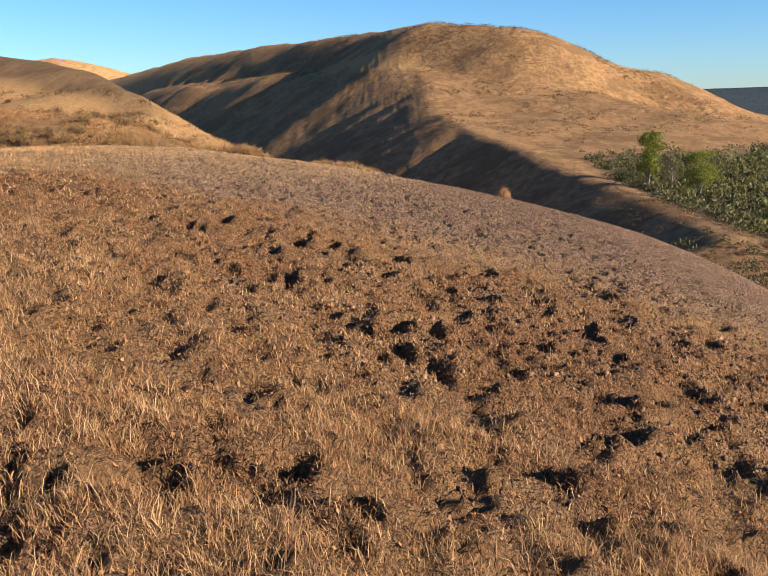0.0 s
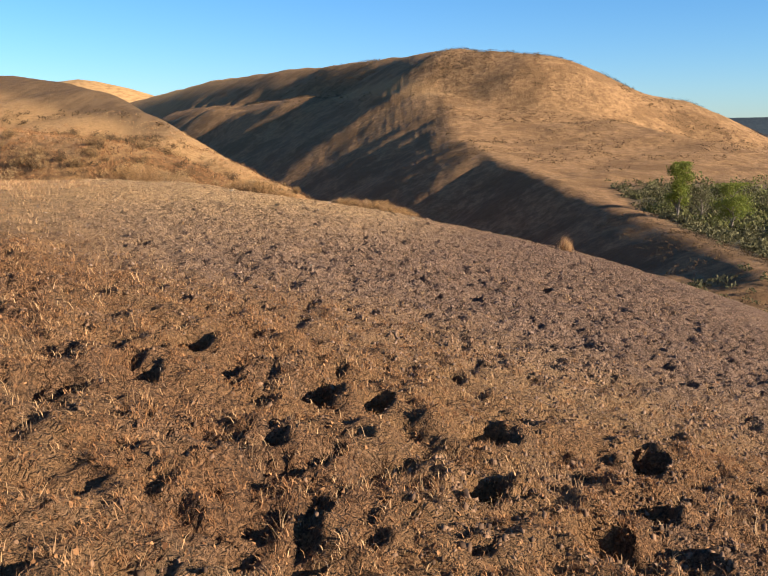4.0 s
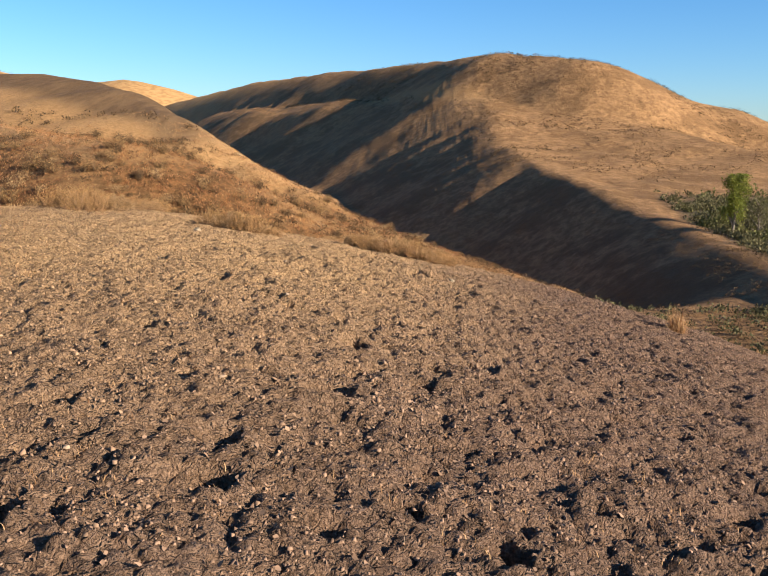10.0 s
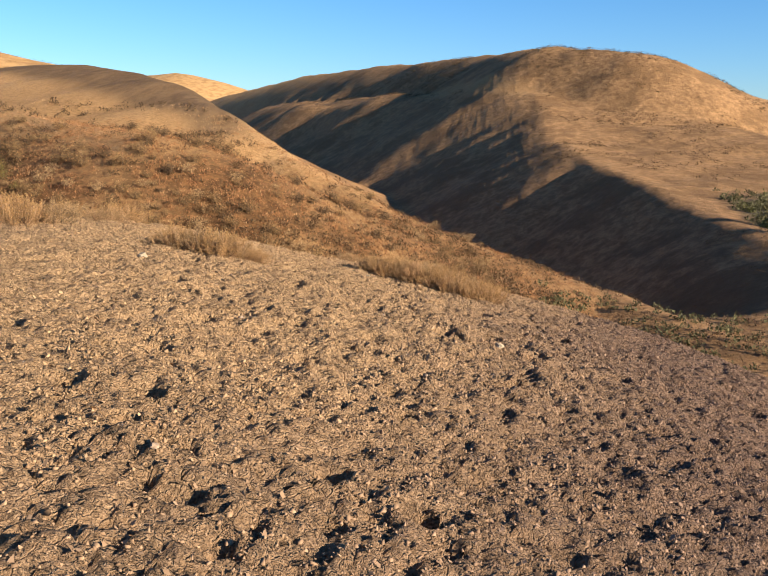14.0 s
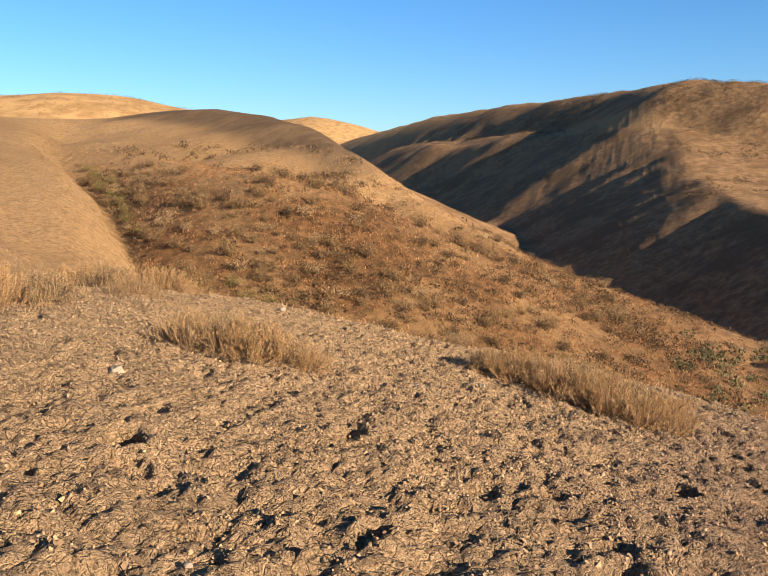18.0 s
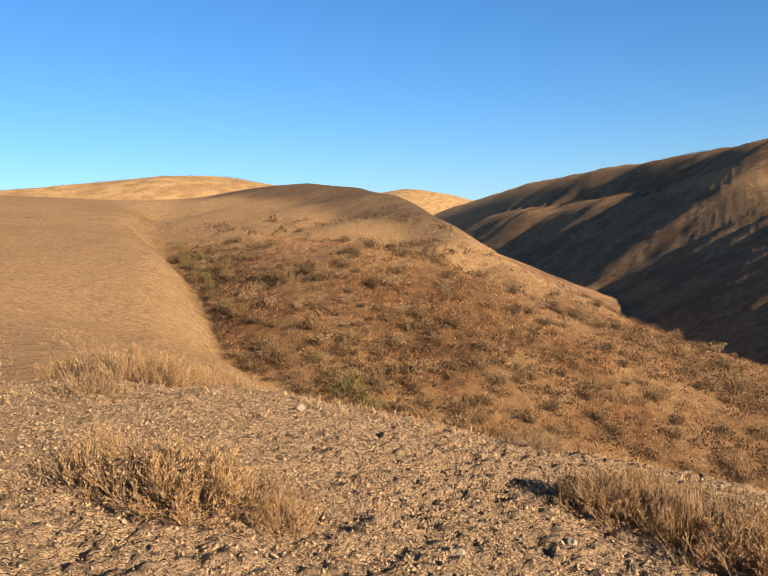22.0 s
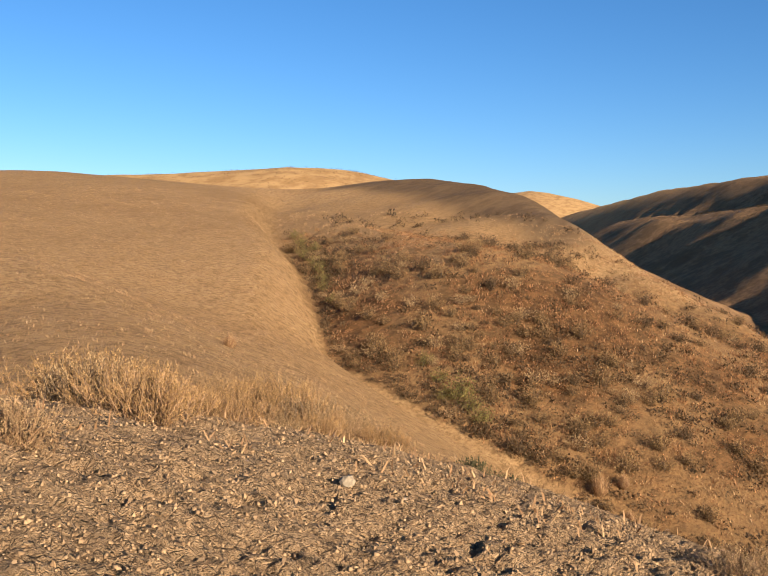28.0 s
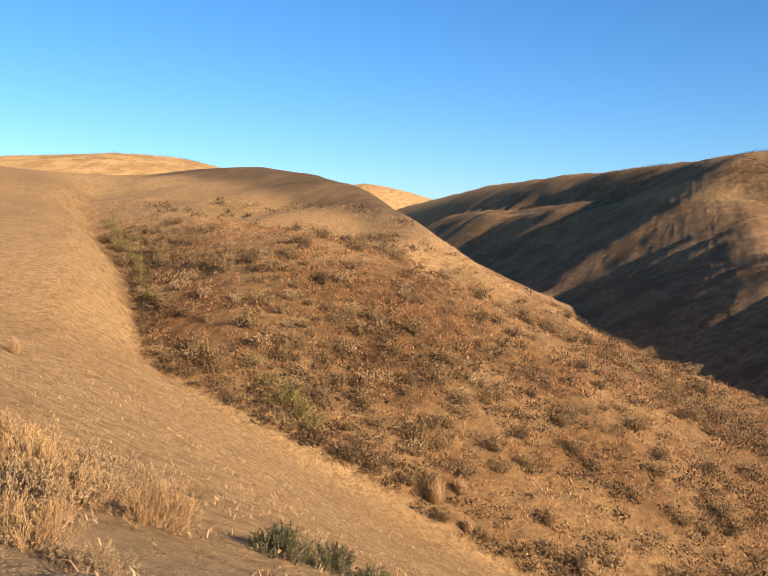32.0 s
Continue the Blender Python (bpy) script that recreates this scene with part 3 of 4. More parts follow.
def flakes(name, label, category, x, y, size, tilt, material):
    """Small uneven plates that lie tilted on the soil, three triangles each."""
    n = len(x)
    z = surface(x, y)
    turn = chance.uniform(0, 6.283, n)[:, None] + np.arange(5) * (6.283 / 5) + chance.uniform(-0.5, 0.5, (n, 5))
    reach = size[:, None] * chance.uniform(0.5, 1.4, (n, 5))
    lean = chance.normal(0, tilt, (n, 2))
    rim = z[:, None] + 0.25 * size[:, None] + reach * (np.cos(turn) * lean[:, :1] + np.sin(turn) * lean[:, 1:]) + chance.uniform(-0.2, 0.3, (n, 5)) * size[:, None]
    verts = np.stack([x[:, None] + reach * np.cos(turn), y[:, None] + reach * np.sin(turn), rim], -1).reshape(-1, 3)
    tris = (np.arange(n)[:, None, None] * 5 + np.array([(0, 1, 2), (0, 2, 3), (0, 3, 4)])).reshape(-1, 3)
    return tagged(new(name, mesh_from(name, verts, tris, material, False)), label, category, kind="stuff")


def clod_lumps(name, label, x, y, size, material):
    """Broken pieces of crust: uneven four-sided lumps with a smaller, tilted top, half sunk in the soil."""
    n = len(x)
    z = surface(x, y)
    turn = chance.uniform(0, 6.283, n)[:, None] + np.arange(4) * (6.283 / 4) + chance.uniform(-0.45, 0.45, (n, 4))
    reach = size[:, None] * chance.uniform(0.35, 1.6, (n, 4))
    lean = chance.normal(0, 0.55, (n, 2))
    flat_x, flat_y = reach * np.cos(turn), reach * np.sin(turn)
    low = np.stack([x[:, None] + flat_x, y[:, None] + flat_y, np.repeat((z - 0.5 * size)[:, None], 4, 1)], -1)
    rise = z[:, None] + size[:, None] * chance.uniform(0.08, 0.5, (n, 1)) + 0.8 * (flat_x * lean[:, :1] + flat_y * lean[:, 1:]) + size[:, None] * chance.uniform(-0.15, 0.15, (n, 4))
    high = np.stack([x[:, None] + 0.8 * flat_x, y[:, None] + 0.8 * flat_y, rise], -1)
    verts = np.concatenate([low, high], 1).reshape(-1, 3)
    corners = [(4, 5, 6), (4, 6, 7)] + [f for k in range(4) for f in ((k, (k + 1) % 4, 4 + (k + 1) % 4), (k, 4 + (k + 1) % 4, 4 + k))]
    tris = (np.arange(n)[:, None, None] * 8 + np.array(corners)).reshape(-1, 3)
    return tagged(new(name, mesh_from(name, verts, tris, material, False)), label, "soil", kind="stuff")


def build_chips():
    count = 130000
    x, y = chance.normal(-0.9, 2.0, count), 6.5 + 26 * chance.uniform(0, 1, count)
    keep = (np.abs(x + 0.8) < 5.5) & (chance.uniform(0, 1, count) < 0.85 * clay_cover(x, y) * (0.35 + 0.65 * smooth(-0.12, 0.1, fractal(x / 0.6, y / 0.6, 47))))
    x, y = x[keep], y[keep]
    u, v = chance.uniform(-9.5, -2.5, 26000), chance.uniform(25.5, 32.5, 26000)
    keep = chance.uniform(0, 1, 26000) < 0.9 * clay_cover(u, v) * near_cover(u, v)
    x, y = np.r_[x, u[keep]], np.r_[y, v[keep]]
    clod_lumps("clay_clods", "broken pinkish-tan clay crust in small curled pieces", x, y, 0.005 + 0.0095 * chance.uniform(0, 1, len(x)) ** 2, CHIP)
    count = 52000
    x, y = chance.uniform(-4.2, 4.8, count), 2.2 + 9.0 * chance.uniform(0, 1, count)
    bare = smooth(-0.06, 0.1, fractal(x / 0.9, y / 0.9, 50) + 0.03 * (x - 0.6))
    keep = chance.uniform(0, 1, count) < (0.08 + 0.92 * bare) * smooth(3.0, 5.5, y + 0.4 * x)
    x, y = x[keep], y[keep]
    clod_lumps("soil_clods", "dark grey-brown soil clods trodden up between grass tufts", x, y, 0.005 + 0.015 * chance.uniform(0, 1, len(x)) ** 2, CLOD)
    x, y = chance.uniform(-6.0, 4.0, 90000), 7.0 + 25.5 * chance.uniform(0, 1, 90000)
    keep = chance.uniform(0, 1, 90000) < 0.7 * clay_cover(x, y)
    x, y = x[keep], y[keep]
    flakes("clay_flakes", "pale cracked clay flakes strewn over the soil", "clay", x, y, 0.005 + 0.011 * chance.uniform(0, 1, len(x)) ** 2, 0.45, CHIP)
    x, y = chance.uniform(-5.0, 5.0, 110000), 1.2 + 11.8 * chance.uniform(0, 1, 110000) ** 1.2
    keep = chance.uniform(0, 1, 110000) < (0.35 + 0.65 * litter_cover(x, y)) * smooth(13, 9, y) * (0.2 + 0.8 * smooth(-0.14, 0.1, fractal(x / 0.35, y / 0.35, 49)))
    x, y = x[keep], y[keep]
    flakes("leaf_litter", "rust-brown crumbs of dry leaf and soil", "litter", x, y, 0.003 + 0.008 * chance.uniform(0, 1, len(x)) ** 2, 0.6, RUST)


chance = np.random.default_rng(3)
build_ground()
build_chips()

# ---- plants ----
dice = np.random.default_rng(7)


def strands(root, height, lean, width, bend=0.5, spread=None):
    """Thin tapered blades of three triangles each, as arrays of places and triangles."""
    n = len(root)
    turn = dice.uniform(0, 2 * np.pi, n) if spread is None else spread
    out = np.stack([np.cos(turn), np.sin(turn), np.zeros(n)], -1)
    face = turn + dice.uniform(0, np.pi, n)
    side = np.stack([np.cos(face), np.sin(face), np.zeros(n)], -1) * (width / 2)[:, None]
    up = np.array([0, 0, 1.0])
    mid = root + out * (lean * height * 0.35)[:, None] + up * (height * 0.55)[:, None]
    tip = root + out * (lean * height * (0.7 + bend * dice.uniform(0, 1, n)))[:, None] + up * (height * np.clip(1 - 0.35 * lean, 0.15, 1))[:, None]
    verts = np.stack([root - side, root + side, mid + side * 0.8, mid - side * 0.8, tip], 1).reshape(-1, 3)
    b = np.arange(n)[:, None] * 5
    tris = np.concatenate([b + [0, 1, 2], b + [0, 2, 3], b + [3, 2, 4]], 0)
    return verts, tris


def scatter(count, x0, x1, y0, y1, keep):
    x, y = dice.uniform(x0, x1, count), dice.uniform(y0, y1, count)
    ok = dice.uniform(0, 1, count) < keep(x, y)
    return x[ok], y[ok]


def blades(name, label, category, x, y, height, lean, width, material):
    z = surface(x, y)
    dry = z > land(x, y) - 0.06
    root, height, lean, width = np.stack([x, y, z - 0.01], -1)[dry], height[dry], lean[dry], width[dry]
    verts, tris = strands(root, height, lean, width)
    return tagged(new(name, mesh_from(name, verts, tris, material, False)), label, category, kind="stuff")


def tufts(x, y, each, radius):
    """Roots of blades that stand together in tufts."""
    n = len(x)
    a, r = dice.uniform(0, 2 * np.pi, n * each), radius * np.sqrt(dice.uniform(0, 1, n * each))
    return np.repeat(x, each) + r * np.cos(a), np.repeat(y, each) + r * np.sin(a)


def beyond_gully(x, y):
    return (y > np.interp(x, GULLY_X, GULLY_Y) + 0.5).astype(float)


def gold_patch(x, y):
    front = smooth(5.4, 3.2, y + 0.15 * x + fractal(x / 1.5, y / 1.5, 60)) + 0.9 * smooth(-1.3, -3.2, x) * smooth(8.5, 5.5, y)
    return np.clip(front, 0, 1) * smooth(-0.12, 0.1, fractal(x / 0.7, y / 0.7, 61)) + 0.03 * smooth(11, 9, y)


def build_grass():
    x, y = scatter(15500, -3.6, 3.6, 1.1, 8.5, gold_patch)
    x, y = tufts(x, y, 20, 0.08)
    blades("gold_grass", "thin golden dry grass standing in loose tufts on the slope", "grass", x, y, dice.uniform(0.02, 0.12, len(x)), dice.uniform(0.2, 1.2, len(x)), dice.uniform(0.0015, 0.0036, len(x)), GOLD)
    x, y = scatter(44000, -5, 5, 0.9, 13, lambda x, y: litter_cover(x, y) * (0.06 + 0.94 * smooth(-0.04, 0.08, fractal(x / 0.28, y / 0.28, 63))))
    x, y = tufts(x, y, 12, 0.04)
    blades("rust_grass", "short rust-brown dry grass and litter over cracked soil", "grass", x, y, dice.uniform(0.012, 0.06, len(x)), dice.uniform(0.3, 1.5, len(x)), dice.uniform(0.002, 0.005, len(x)), RUST)
    x, y = scatter(14000, -6.5, 6, 3.5, 18, lambda x, y: (litter_cover(x, y) + 0.3) * smooth(18, 11, y) * smooth(-0.06, 0.14, fractal(x / 0.6, y / 0.6, 64)))
    x, y = tufts(x, y, 8, 0.05)
    blades("tan_grass", "short tan grass stubble between the hoof holes", "grass", x, y, dice.uniform(0.02, 0.07, len(x)), dice.uniform(0.2, 1.0, len(x)), dice.uniform(0.003, 0.006, len(x)), GOLD)
    x, y = scatter(20000, -8, 6, 7, 29, lambda x, y: 0.15 + 0.85 * smooth(-0.05, 0.15, fractal(x / 0.8, y / 0.8, 65)))
    x, y = tufts(x, y, 3, 0.06)
    blades("pale_litter", "pale broken stems lying on the cracked clay", "litter", x, y, dice.uniform(0.012, 0.045, len(x)), dice.uniform(0.5, 2.2, len(x)), dice.uniform(0.002, 0.004, len(x)), PALE)
    x, y = scatter(17000, -24, -2.2, 4, 32, lambda x, y: smooth(-2.2, -4.2, x + 0.22 * (y - 14)) * smooth(30, 26, y) * smooth(7.5, 11, y - 0.4 * (x + 4)) * (1 - 0.96 * clay_cover(x, y)) * (0.4 + 0.6 * smooth(-0.1, 0.1, fractal(x / 2, y / 2, 67))))
    x, y = tufts(x, y, 11, 0.12)
    blades("meadow_grass", "golden dry grass on the crest beside the way", "grass", x, y, dice.uniform(0.03, 0.13, len(x)), dice.uniform(0.3, 1.2, len(x)), dice.uniform(0.004, 0.008, len(x)), GOLD)
    # the rim of the nose and the slopes round the gully
    x, y = scatter(26000, -75, 10, 29, 100, lambda x, y: (1 - beyond_gully(x, y)) * (0.35 + 0.65 * smooth(-0.1, 0.12, fractal(x / 3, y / 3, 69))) * smooth(28, 34, y + 0.3 * np.abs(x + 3)))
    x, y = tufts(x, y, 7, 0.2)
    blades("slope_grass", "golden dry grass in small tufts on the gully slope", "grass", x, y, dice.uniform(0.04, 0.16, len(x)), dice.uniform(0.4, 1.4, len(x)), dice.uniform(0.008, 0.02, len(x)), GOLD)
    x, y = scatter(21000, -62, 12, 56, 112, lambda x, y: (0.25 + 0.75 * smooth(-0.12, 0.12, fractal(x / 5, y / 5, 71))) * beyond_gully(x, y) * (1 - 0.8 * brushy(x, y)))
    x, y = tufts(x, y, 7, 0.3)
    blades("hill_grass", "tawny dry grass in clumps all over the shrubby hill", "grass", x, y, dice.uniform(0.06, 0.26, len(x)), dice.uniform(0.3, 1.1, len(x)), dice.uniform(0.025, 0.055, len(x)), GOLD)
    x, y = scatter(17000, -56, 6, 58, 104, lambda x, y: smooth(1.5, -1.0, land(x, y)) * smooth(-0.1, 0.12, fractal(x / 4, y / 4, 73)) * (0.1 + 0.9 * brushy(x, y)) * beyond_gully(x, y) * 0.6)
    x, y = tufts(x, y, 7, 0.3)
    blades("face_grass", "rust-brown dry grass and low brush on the steep hill face", "grass", x, y, dice.uniform(0.08, 0.32, len(x)), dice.uniform(0.3, 1.1, len(x)), dice.uniform(0.025, 0.06, len(x)), RUST)


build_grass()


def part(name, mesh, parent, label="", at=None):
    ob = new(name, mesh)
    ob.parent = parent
    if at is not None:
        ob.location = at
    return tagged(ob, label)


def thing(name, label, category, group, at, parts):
    top = new(name)
    top.location = at
    for part_name, mesh, part_label in parts:
        part(part_name, mesh, top, part_label)
    return tagged(top, label, category, group)


def bush_meshes(wide, high, twigs, leaves, leaf, leaf_material, loose=0.5, droop=0.3, slim=0.22, wood=TWIG, thick=0.005):
    """The twigs and the leaves of a bush that fans out from its root, about wide across and high."""
    n = twigs
    turn, out = dice.uniform(0, 2 * np.pi, n), np.sqrt(dice.uniform(0, 1, n))
    tip = np.stack([np.cos(turn) * out * wide / 2, np.sin(turn) * out * wide / 2, high * (1 - 0.5 * out**2) * dice.uniform(0.45, 1.05, n)], -1)
    tip[:, :2] += dice.normal(0, 0.09 * wide, (n, 2))
    foot = tip * [0.12, 0.12, 0] + [0, 0, -0.04]
    mid = foot + (tip - foot) * 0.5 + np.stack([np.cos(turn), np.sin(turn), 0 * turn], -1) * (0.08 * wide) + dice.normal(0, 0.04 * wide, (n, 3))
    side = np.stack([-np.sin(turn), np.cos(turn), 0 * turn], -1) * thick
    verts = np.stack([foot - side, foot + side, mid + side * 0.7, mid - side * 0.7, tip], 1).reshape(-1, 3)
    b = np.arange(n)[:, None] * 5
    twig_mesh = mesh_from("branchwork", verts, np.concatenate([b + [0, 1, 2], b + [0, 2, 3], b + [3, 2, 4]], 0), wood, False)
    k = dice.integers(0, n, leaves)
    s = dice.uniform(0.15, 0.98, leaves)[:, None]
    root = foot[k] + (tip[k] - foot[k]) * s + dice.normal(0, 0.06 * loose * wide, (leaves, 3))
    way = (tip[k] - foot[k]) / np.linalg.norm(tip[k] - foot[k], axis=1)[:, None] + dice.normal(0, 0.75, (leaves, 3))
    way[:, 2] -= droop * dice.uniform(0, 1, leaves)
    way /= np.linalg.norm(way, axis=1)[:, None]
    size = leaf * dice.uniform(0.6, 1.5, leaves)[:, None]
    across = np.cross(way, dice.normal(0, 1, (leaves, 3)))
    across /= np.linalg.norm(across, axis=1)[:, None] + 1e-6
    verts = np.stack([root, root + way * size * 0.5 + across * size * slim, root + way * size, root + way * size * 0.5 - across * size * slim], 1).reshape(-1, 3)
    verts[:, 2] = np.maximum(verts[:, 2], -0.02)
    b = np.arange(leaves)[:, None] * 4
    return twig_mesh, mesh_from("foliage", verts, b + [0, 1, 2, 3], leaf_material, False)


def plant_bushes(kinds, places, name, label, category, group):
    """Bushes at places (x, y, size) of the plan, in turn of one of the kinds (twigs, leaves)."""
    models = [thing(name, label, category, group, (0, 0, -500), (("branchwork", t, ""), ("foliage", l, ""))) for t, l in kinds]
    used = set()
    for n, (x, y, size) in enumerate(places):
        k = n % len(kinds)
        at = Matrix.Translation((x, y, float(surface(x, y)) - 0.02)) @ Matrix.Rotation(dice.uniform(0, 6.28), 4, "Z")
        if k in used:
            ob = copy_thing(models[k], at)
        else:
            ob = models[k]
            ob.matrix_basis = at
            used.add(k)
        ob.scale = (size, size, size * dice.uniform(0.85, 1.15))


def spray_shrub(wide, high, stems, shoots, per, leaf, wood, leaf_material):
    """A shrub of stems that fan out and fork into short shoots, each set with small upright leaves."""
    turn, out = dice.uniform(0, 2 * np.pi, stems), dice.uniform(0.15, 1.0, stems)
    tip = np.stack([np.cos(turn) * out * wide / 2, np.sin(turn) * out * wide / 2, high * np.sqrt(1.12 - out**2) * dice.uniform(0.6, 1.05, stems)], -1)
    foot = np.stack([tip[:, 0] * 0.15, tip[:, 1] * 0.15, np.full(stems, -0.05)], -1) + dice.normal(0, 0.03, (stems, 3)) * [1, 1, 0]
    knee = foot + (tip - foot) * 0.55 + np.stack([np.cos(turn), np.sin(turn), -0.4 + 0 * turn], -1) * (0.06 * wide) + dice.normal(0, 0.025, (stems, 3))
    k = np.repeat(np.arange(stems), shoots)
    m = len(k)
    s = dice.uniform(0.25, 1.0, m)[:, None]
    start = np.where(s < 0.5, foot[k] + (knee[k] - foot[k]) * s * 2, knee[k] + (tip[k] - knee[k]) * (s * 2 - 1))
    aim = (tip[k] - knee[k]) / np.linalg.norm(tip[k] - knee[k], axis=1)[:, None] + dice.normal(0, 0.55, (m, 3)) + [0, 0, 0.35]
    aim /= np.linalg.norm(aim, axis=1)[:, None]
    end = start + aim * (high * dice.uniform(0.12, 0.34, m))[:, None]
    end[:, 2] = np.maximum(end[:, 2], 0.0)

    def sticks(a, b, thick):
        side = np.cross(b - a, dice.normal(0, 1, a.shape))
        side *= thick / (np.linalg.norm(side, axis=1)[:, None] + 1e-9)
        return np.stack([a - side, a + side, b + side * 0.5, b - side * 0.5], 1).reshape(-1, 3)

    verts = np.concatenate([sticks(foot, knee, 0.005), sticks(knee, tip, 0.0035), sticks(start, end, 0.0018)], 0)
    twigs = mesh_from("branchwork", verts, np.arange(len(verts)).reshape(-1, 4), wood, False)
    j = np.repeat(np.arange(m), per)
    c = len(j)
    root = start[j] + (end[j] - start[j]) * dice.uniform(0.2, 1.05, c)[:, None]
    way = aim[j] * 0.8 + dice.normal(0, 0.5, (c, 3)) + [0, 0, 0.2]
    way /= np.linalg.norm(way, axis=1)[:, None]
    across = np.cross(way, dice.normal(0, 1, (c, 3)))
    across /= np.linalg.norm(across, axis=1)[:, None] + 1e-6
    size = leaf * dice.uniform(0.6, 1.5, c)[:, None]
    verts = np.stack([root, root + way * size * 0.5 + across * size * 0.17, root + way * size, root + way * size * 0.5 - across * size * 0.17], 1).reshape(-1, 3)
    verts[:, 2] = np.maximum(verts[:, 2], -0.02)
    return twigs, mesh_from("foliage", verts, np.arange(c * 4).reshape(-1, 4), leaf_material, False)


# dry shrubs round the nose of the ridge, the nearest things to the way
near_kinds = [spray_shrub(1.1, 0.36, 90, 14, 9, 0.014, STRAW_TWIG, STRAW), spray_shrub(1.05, 0.32, 100, 13, 11, 0.017, TWIG, DRY_LEAF), spray_shrub(1.15, 0.38, 76, 16, 12, 0.015, STRAW_TWIG, STRAW),
              spray_shrub(1.0, 0.32, 100, 12, 9, 0.016, STRAW_TWIG, DRY_LEAF), spray_shrub(1.05, 0.34, 80, 14, 9, 0.014, STRAW_TWIG, STRAW)]
plant_bushes(near_kinds, [(-4.65, 26.35, 0.8), (-4.3, 26.4, 1.05), (-4.0, 26.3, 1.0), (-3.8, 26.7, 0.75), (-3.5, 26.4, 0.55), (-7.1, 26.5, 1.15), (-6.9, 27.1, 1.1), (-7.7, 26.9, 1.2), (-6.7, 28.6, 0.9), (-11.8, 31.4, 1.2), (-10.6, 30.4, 1.1),
                          (-2.2, 28.8, 0.7), (-1.95, 28.6, 0.85), (-1.7, 28.6, 0.9), (-1.5, 28.95, 0.9), (-1.8, 29.35, 0.8), (-1.25, 28.7, 0.95), (-1.05, 28.0, 1.0), (-0.8, 27.8, 1.05), (-0.6, 27.65, 0.95), (-0.35, 27.75, 0.8), (-0.8, 28.5, 0.9), (-0.3, 28.6, 0.8), (-3.1, 31.4, 0.7),
                          (-7.1, 30.2, 1.0), (-7.6, 30.5, 1.1), (-8.4, 30.8, 1.25), (-8.9, 31.0, 1.35), (-9.5, 31.6, 1.4), (-8.8, 31.9, 1.25), (-7.7, 31.7, 0.95), (-8.2, 33.2, 0.85), (-8.3, 34.1, 0.9)],
             "dry_shrub", "straw-coloured dry shrub with thin dark twigs on clay", "shrub", "dry shrubs on the ridge nose")
plant_bushes(near_kinds[1:4], [(-7.4, 33.7, 0.7), (-9.9, 33.3, 1.2), (-10.8, 34.4, 1.3), (-9.4, 35.2, 1.3), (-9.9, 35.8, 1.4), (-9.5, 36.3, 1.3), (-10.3, 37.2, 1.5), (-11.0, 36.6, 1.6), (-10.2, 38.1, 1.3), (-9.0, 37.0, 1.0), (-12.2, 37.8, 1.0), (-12.9, 37.4, 0.9), (-11.0, 41.0, 0.7), (-8.6, 36.3, 0.9)],
             "dry_shrub", "straw-coloured dry shrub with fine upright twigs below the ridge", "shrub", "dry shrubs on the ridge nose")
tuft_kinds = [bush_meshes(0.45, 0.5, 420, 300, 0.06, GOLD, 0.3, 0.0, 0.06, GOLD)]
plant_bushes(tuft_kinds, [(3.36, 23.75, 0.95), (-1.45, 28.5, 0.85), (-1.6, 28.4, 0.7), (-0.9, 27.7, 0.8), (-13.0, 63.8, 2.2), (-12.2, 64.8, 1.6), (-11.4, 63.0, 1.3), (-25.0, 52.4, 1.6)], "grass_tuft", "tall tuft of bright golden dry grass", "grass tuft", "tall grass tufts")

# shrubs on the face of the hill beyond the gully
hill_kinds = [bush_meshes(1.2, 0.95, 70, 620, 0.085, GREY_SAGE, 0.8, 0.0, 0.2) for _ in range(3)] + [bush_meshes(1.1, 0.9, 60, 560, 0.085, DARK_SAGE, 0.8, 0.1, 0.18), bush_meshes(1.2, 0.85, 60, 560, 0.085, DRY_LEAF, 0.8, 0.0, 0.16)]
px, py = scatter(1700, -52, 0, 62, 104, lambda x, y: smooth(1.5, -1.5, land(x, y)) * smooth(-0.16, 0.1, fractal(x / 7, y / 7, 81)) * (0.12 + 0.88 * brushy(x, y)) * beyond_gully(x, y) * 0.9)
plant_bushes(hill_kinds, [(a, b, dice.uniform(0.6, 1.4)) for a, b in zip(px[:299], py[:299])], "hill_shrub", "low dark brown shrub on the steep grassy hillside", "shrub", "shrubs on the hillside")
low_green = [spray_shrub(0.9, 0.32, 60, 10, 9, 0.03, TWIG, SAGE)]
plant_bushes(low_green, [(-7.6, 37.2, 0.9), (-7.2, 37.6, 0.8), (-8.0, 37.8, 0.7), (-6.8, 37.9, 0.6)], "low_shrub", "low olive-green shrub on the slope under the clay edge", "shrub", "low green shrubs")
green_kinds = [bush_meshes(1.6, 1.3, 60, 700, 0.10, YELLOW_GREEN, 0.8, 0.0, 0.2), bush_meshes(1.6, 1.4, 60, 700, 0.10, YELLOW_GREEN, 0.8, 0.0, 0.18)]
